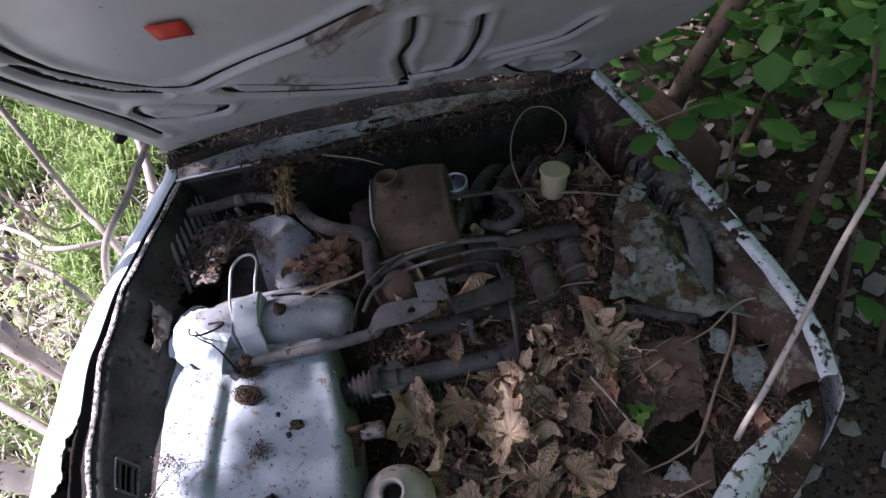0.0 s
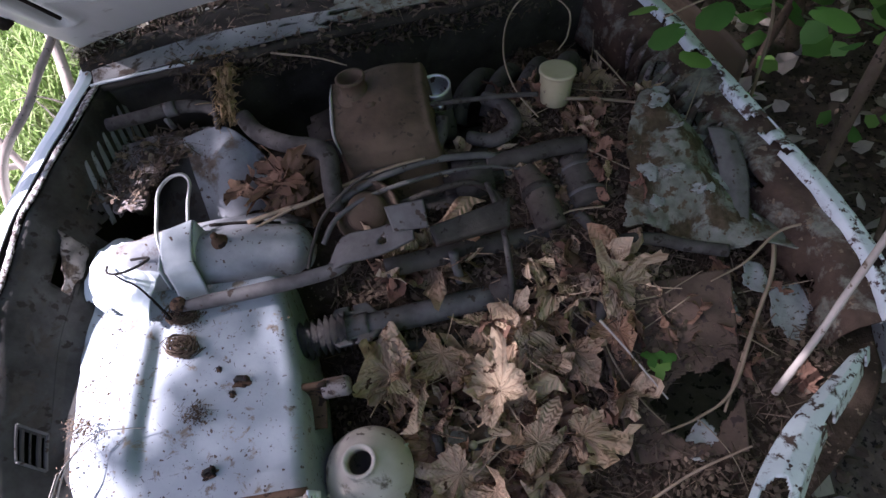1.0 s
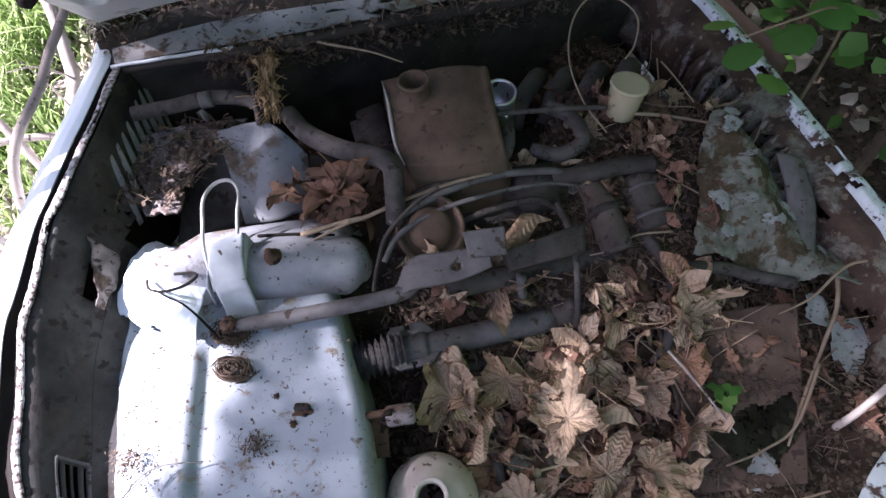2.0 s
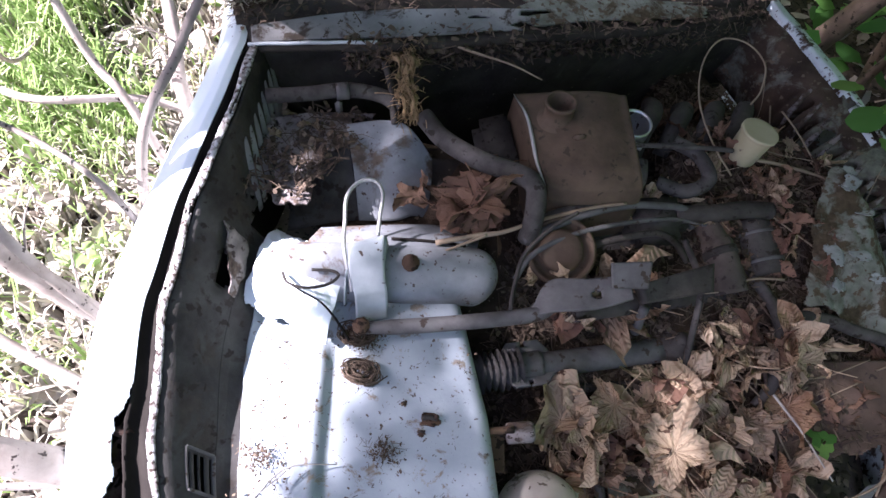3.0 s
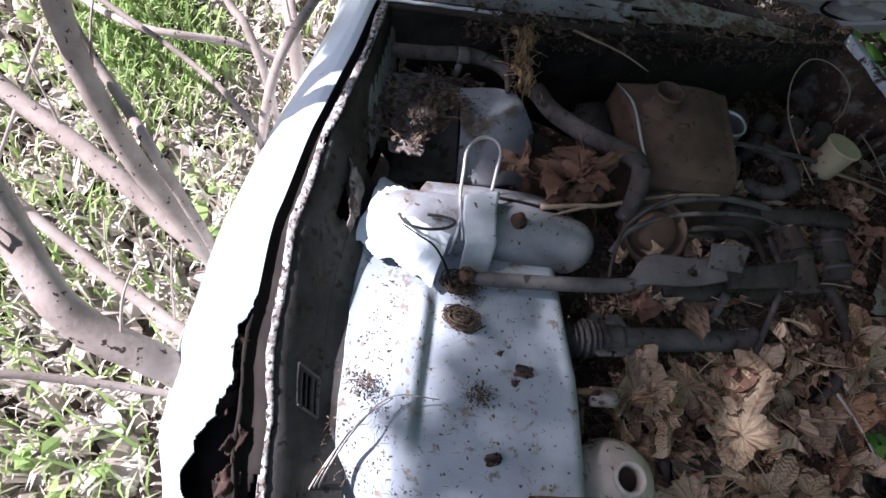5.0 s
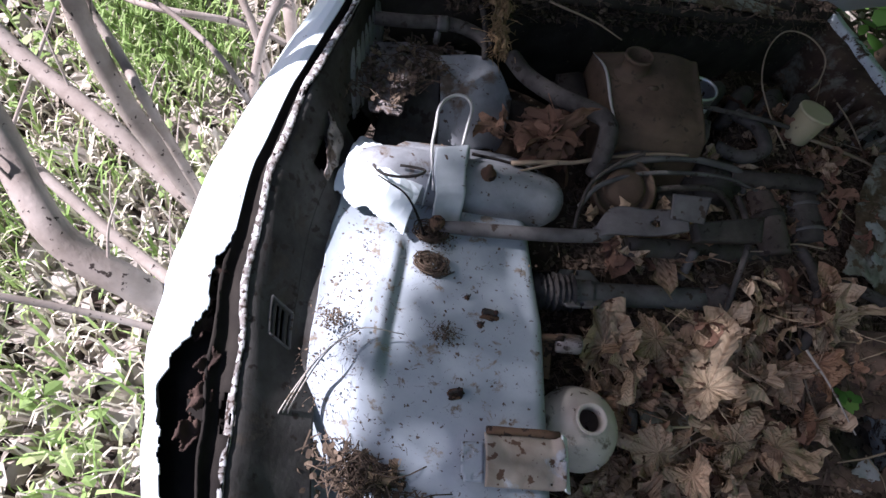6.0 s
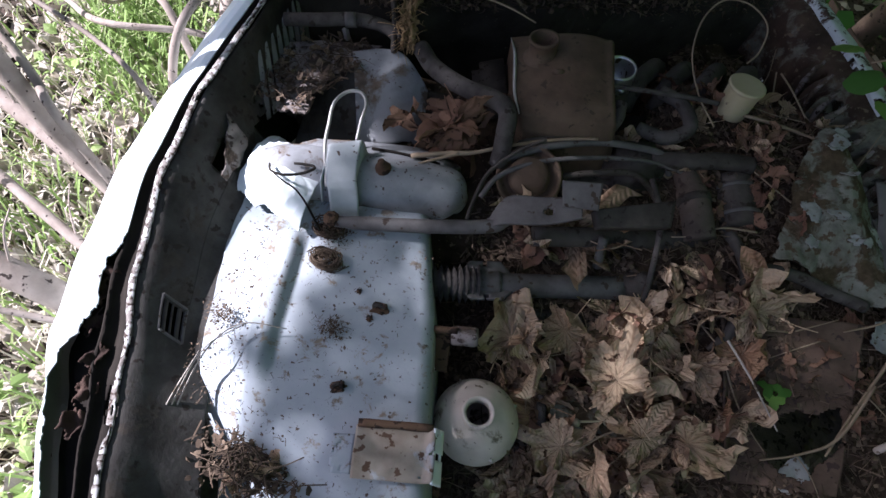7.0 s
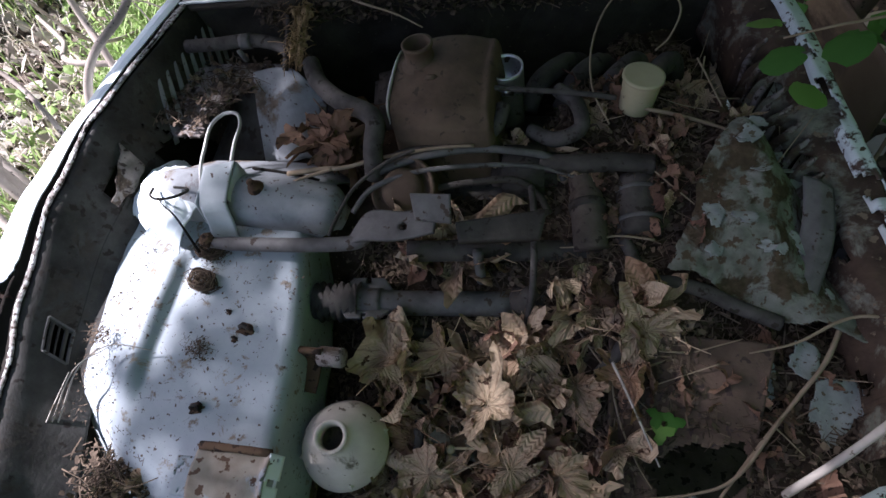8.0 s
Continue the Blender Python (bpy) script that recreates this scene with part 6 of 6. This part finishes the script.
# broad dry leaves lying on top of the drift
for x, y, z, k in ((-0.035, 0.435, 0.775, 1.35), (0.047, 0.479, 0.79, 1.0), (0.10, 0.535, 0.80, 1.25), (0.186, 0.525, 0.80, 1.35), (0.15, 0.425, 0.785, 1.55), (0.215, 0.355, 0.765, 1.5), (0.285, 0.375, 0.765, 1.3), (0.262, 0.500, 0.80, 1.2),
                   (-0.04, 0.625, 0.83, 1.2), (0.18, 0.655, 0.83, 1.3), (0.24, 0.675, 0.835, 1.3), (0.10, 0.30, 0.74, 1.2), (0.16, 0.285, 0.74, 1.3), (0.02, 0.42, 0.775, 1.1), (0.225, 0.595, 0.82, 1.4), (0.10, 0.235, 0.72, 1.3)):
    drop_leaf(x, y, z + 0.012, 32, 0.9 * k, ("broad pale brown dead leaf with strong veins",))
# the clump beside the crossmember, and strays further back
for k in range(11):
    drop_leaf(-0.250 + random.gauss(0, 0.014), 0.705 + random.gauss(0, 0.026), 0.930 + random.uniform(0, 0.055), 55, 1.15, ("reddish curled dead leaf piled by the crossmember",))
for k in range(7):
    drop_leaf(-0.31 + random.gauss(0, 0.05), 0.715 + random.gauss(0, 0.03), 0.92 + random.uniform(0, 0.02), 40, 0.6, ("reddish curled dead leaf piled by the crossmember",))
for k in range(52):
    x, y = random.uniform(0.0, 0.36), random.uniform(0.74, 1.15)
    drop_leaf(x, y, floor_z(x, y) + random.uniform(0.010, 0.035), 45, 0.58, (("dark curled dead leaf in the litter",) if k % 3 else ("curled brown dead maple leaf in the engine bay",)))
for k in range(22):
    x, y = random.uniform(0.36, 0.62), random.uniform(0.5, 0.85)
    if not in_hole(x, y, 0.4):
        drop_leaf(x, y, floor_z(x, y) + random.uniform(0.010, 0.025), 35, 0.55, ("dark curled dead leaf in the litter",))
for k in range(3):
    drop_leaf(-0.575 + random.gauss(0, 0.035), 0.765 + random.gauss(0, 0.03), 0.972 + random.uniform(0, 0.006), 14, 0.42)
for k in range(4):
    drop_leaf(-0.33 + random.gauss(0, 0.03), 0.075 + random.gauss(0, 0.02), 0.80 + random.uniform(0, 0.012), 40, 0.5)


# ---- fine litter: needles, chips and twigs nobody could count ----
def scatter(n, where, size, seed, flat=0.5):
    """Small chips and needles; where() gives a place."""
    rnd = random.Random(seed)
    verts, faces = [], []
    for _ in range(n):
        c = where(rnd)
        if c is None:
            continue
        c = Vector(c)
        a, tilt = rnd.uniform(0, 6.28), rnd.gauss(0, flat)
        d = Vector((math.cos(a), math.sin(a), math.tan(max(-1, min(1, tilt))) * 0.7)).normalized()
        s = d.cross(Vector((rnd.gauss(0, 0.4), rnd.gauss(0, 0.4), 1))).normalized()
        up = s.cross(d)
        if rnd.random() < 0.5:
            l, w = size * rnd.uniform(1.2, 3.5), size * rnd.uniform(0.08, 0.2)
        else:
            l, w = size * rnd.uniform(0.4, 1.1), size * rnd.uniform(0.3, 0.8)
        b = len(verts)
        bend = up * l * rnd.uniform(-0.15, 0.25)
        verts += [c - d * l / 2 - s * w / 2, c - d * l / 2 + s * w / 3, c + s * w / 2 + bend, c + d * l / 2 + s * w / 4, c + d * l / 2 - s * w / 3, c - s * w / 2 + bend]
        faces += [(b, b + 1, b + 2, b + 5), (b + 5, b + 2, b + 3, b + 4)]
    return verts, faces


def on_floor(r):
    y = r.uniform(0.12, 1.25)
    x = r.uniform(-0.18, 0.66)
    if in_hole(x, y, 0.05) or x > 0.66 - 0.52 * max(0, y - 0.66) - 0.3 * max(0, 0.5 - y):
        return None
    return (x, y, floor_z(x, y) + r.uniform(0.001, 0.016) + (0.01 if 0.28 < x < 0.52 and 0.38 < y < 0.64 else 0))


def on_panel(r):
    if r.random() < 0.45:
        x, y = r.uniform(-0.50, -0.2), r.uniform(0.12, 0.48)
        return (x, y, panel_z(x, y) + 0.0015)
    x, y = r.choice(((-0.365, 0.403), (-0.385, 0.458), (-0.37, 0.455), (-0.43, 0.60), (-0.47, 0.25), (-0.30, 0.30)))
    x, y = x + r.gauss(0, 0.012), y + r.gauss(0, 0.010)
    return (x, y, panel_z(x, y) + abs(r.gauss(0, 0.009)) + 0.002)


def on_back(r):
    k = r.random()
    if k < 0.035:
        x, y = r.uniform(-0.64, -0.47), r.uniform(0.63, 0.84)
        if abs((x + 0.56) - 0.5 * (y - 0.72)) > 0.07:
            return None
        return (x, y, 0.966 + r.uniform(0, 0.008))
    if k < 0.7:
        s = r.random()
        return cowl_at(s, r.gauss(0.18, 0.22), -0.012 + r.uniform(0, 0.022))
    if k < 0.85:
        s = r.uniform(0.25, 1.0)
        return cowl_at(s, 0.9 + r.uniform(0, 0.12), -0.02 + r.uniform(-0.05, 0.02))
    if k < 0.965:
        return None
    return (-0.335 + r.gauss(0, 0.04), 0.075 + r.gauss(0, 0.022), 0.795 + r.uniform(0, 0.012))


stuff("fine_litter", scatter(19000, on_floor, 0.013, 3), M_CHIP, "fine brown needles and leaf crumbs on the bay floor", "litter")
stuff("cowl_straw", scatter(3600, lambda r: cowl_at(r.random() ** 1.3 * 0.8, r.gauss(0.10, 0.13), -0.006 + r.uniform(0, 0.03)), 0.017, 15), M_STRAW, "dry straw and leaf bits heaped below the hood's edge", "litter")
stuff("panel_dirt", scatter(2200, on_panel, 0.005, 4), M_CHIP, "dirt crumbs and a mud nest on the pale panel", "dirt")
stuff("cowl_debris", scatter(13000, on_back, 0.014, 5), M_CHIP, "dry leaf crumbs packed along the cowl and shelf", "litter")


def twig(pts, r, label="thin dry twig lying on the litter", material=None, n=24):
    return solo("twig", tube(pts, (r, r * 0.5), n, 6, wobble=0.2), material or M_TWIG, label, "twig", "twigs in the engine bay")


random.seed(5)
twig([(0.300, 0.550, 0.83), (0.35, 0.497, 0.822), (0.405, 0.44, 0.80)], 0.0026, "pale straight stalk lying over the pan", M_STICK)
for k in range(24):
    x, y = random.uniform(0.15, 0.64), random.uniform(0.36, 1.1)
    if x > 0.66 - 0.52 * max(0, y - 0.66):
        continue
    a, l = random.uniform(0, 6.28), random.uniform(0.04, 0.13)
    twig([(x + l * s * math.cos(a) + random.gauss(0, 0.006), y + l * s * math.sin(a) + random.gauss(0, 0.006), floor_z(x, y) + 0.022 + 0.42 * l * s * math.sin(a) + random.gauss(0, 0.005)) for s in (-1, -0.3, 0.4, 1)], random.uniform(0.001, 0.0022))
for pts, r in (([(0.575, 0.74, 0.85), (0.565, 0.66, 0.845), (0.545, 0.60, 0.825), (0.52, 0.53, 0.80), (0.49, 0.44, 0.775)], 0.004), ([(0.53, 0.56, 0.83), (0.50, 0.47, 0.79), (0.455, 0.43, 0.77), (0.40, 0.40, 0.76)], 0.003),
               ([(0.66, 0.74, 0.88), (0.58, 0.72, 0.875), (0.52, 0.66, 0.86), (0.47, 0.63, 0.845)], 0.003), ([(0.20, 0.93, 0.965), (0.29, 0.94, 0.955), (0.40, 0.94, 0.94)], 0.004),
               ([(-0.372, 0.972, 1.045), (-0.32, 0.955, 1.05), (-0.25, 0.95, 1.045), (-0.19, 0.945, 1.03)], 0.0028), ([(0.12, 0.30, 0.745), (0.16, 0.345, 0.755), (0.20, 0.375, 0.76)], 0.0025),
               ([(0.28, 0.20, 0.74), (0.35, 0.27, 0.755), (0.43, 0.33, 0.80), (0.50, 0.36, 0.86)], 0.003)):
    twig(pts, r)
for k in range(3):
    o = 0.012 * k
    twig([(-0.49 + o * 0.6, 0.02 + o, 0.80), (-0.485 + o * 0.5, 0.10 + o, 0.845), (-0.46 + o * 0.4, 0.18 + o * 0.5, 0.90), (-0.42, 0.235 + o * 0.3, 0.908), (-0.37 + o * 0.5, 0.26 + 0.2 * o, 0.895)][: 3 + k % 3], 0.0016, "dry grass stem bent over the panel", M_STICK)

# the old mud and straw nest on the panel, and the one round the bar's bolt
def straw_nest(x, y, size, n, seed, label):
    rnd = random.Random(seed)
    bm = bmesh.new()
    z = panel_z(x, y)
    for k in range(n):
        a, span = rnd.uniform(0, 6.28), rnd.uniform(0.7, 2.6)
        r, h = size * rnd.uniform(0.35, 1.2), rnd.uniform(0.0, 0.018)
        pts = [Vector((x + 1.25 * r * (1 + 0.12 * i * rnd.uniform(-1, 1)) * math.cos(a + span * i / 3), y + 0.85 * r * math.sin(a + span * i / 3), z + 0.002 + h + rnd.uniform(-0.005, 0.006))) for i in range(4)]
        tube(pts, rnd.uniform(0.0006, 0.0014), 8, 4, bm=bm)
    nest = thing("mud_nest", label, "nest", "nests on the panel")
    part("straw", bm, M_CHIP, nest)
    part("mud", sheet(lambda u, v: (x + 1.2 * size * (0.45 + 0.5 * v) * math.cos(6.2832 * u), y + 0.8 * size * (0.45 + 0.5 * v) * math.sin(6.2832 * u), z + 0.001 + 0.012 * math.sin(math.pi * v) * (0.7 + 0.6 * nz(math.cos(6.2832 * u) * 3, math.sin(6.2832 * u) * 3 + seed))), 40, 10, 0.001), M_FLAKE, nest, "dark dried mud ring")


straw_nest(-0.365, 0.403, 0.021, 90, 3, "small round nest of dried mud and straw")
straw_nest(-0.388, 0.456, 0.020, 50, 4, "crumbling mud and straw round the bar's bolt")
# frayed dry grass in the front corner of the panel
tuft = bmesh.new()
rnd = random.Random(9)
for k in range(45):
    x, y = -0.335 + rnd.gauss(0, 0.035), 0.065 + rnd.gauss(0, 0.02)
    a, l = rnd.uniform(0, 6.28), rnd.uniform(0.015, 0.05)
    z = 0.80 + rnd.uniform(0, 0.02)
    tube([(x - l * math.cos(a), y - l * math.sin(a), z), (x, y, z + rnd.uniform(0, 0.02)), (x + l * math.cos(a + 0.6), y + l * math.sin(a + 0.6), z + rnd.uniform(-0.01, 0.02))], 0.001, 7, 4, bm=tuft)
solo("straw_tuft", tuft, M_CHIP, "frayed tuft of dry straw at the panel's front", "straw")

# the big pale stick and the sprout
solo("bent_stick", tube([(0.565, 0.480, 0.775), (0.572, 0.488, 0.83), (0.590, 0.512, 0.89), (0.612, 0.546, 0.96), (0.630, 0.574, 1.05), (0.650, 0.606, 1.16), (0.68, 0.64, 1.32)], lambda f: 0.0058 - 0.0015 * f, 50, 10, wobble=0.1), M_STICK, "long pale bent stick leaning into the bay", "stick")


sprout = thing("sprout", "small bright green lobed seedling in the litter", "seedling", at=(0.394, 0.500, 0.768))
part("stem", tube([(0, 0, 0), (0.003, 0.002, 0.02), (0.002, 0.004, 0.038)], 0.0012, 8, 5), M_GREEN, sprout)
for k in range(3):
    ob = part("leaf", broad_leaf(k, 0.019, True), M_GREEN, sprout)
    ob.matrix_local = pose(0.013 * math.cos(k * 2.1 + 0.5), 0.013 * math.sin(k * 2.1 + 0.5), 0.036, 10, 5, k * 120 + 30)
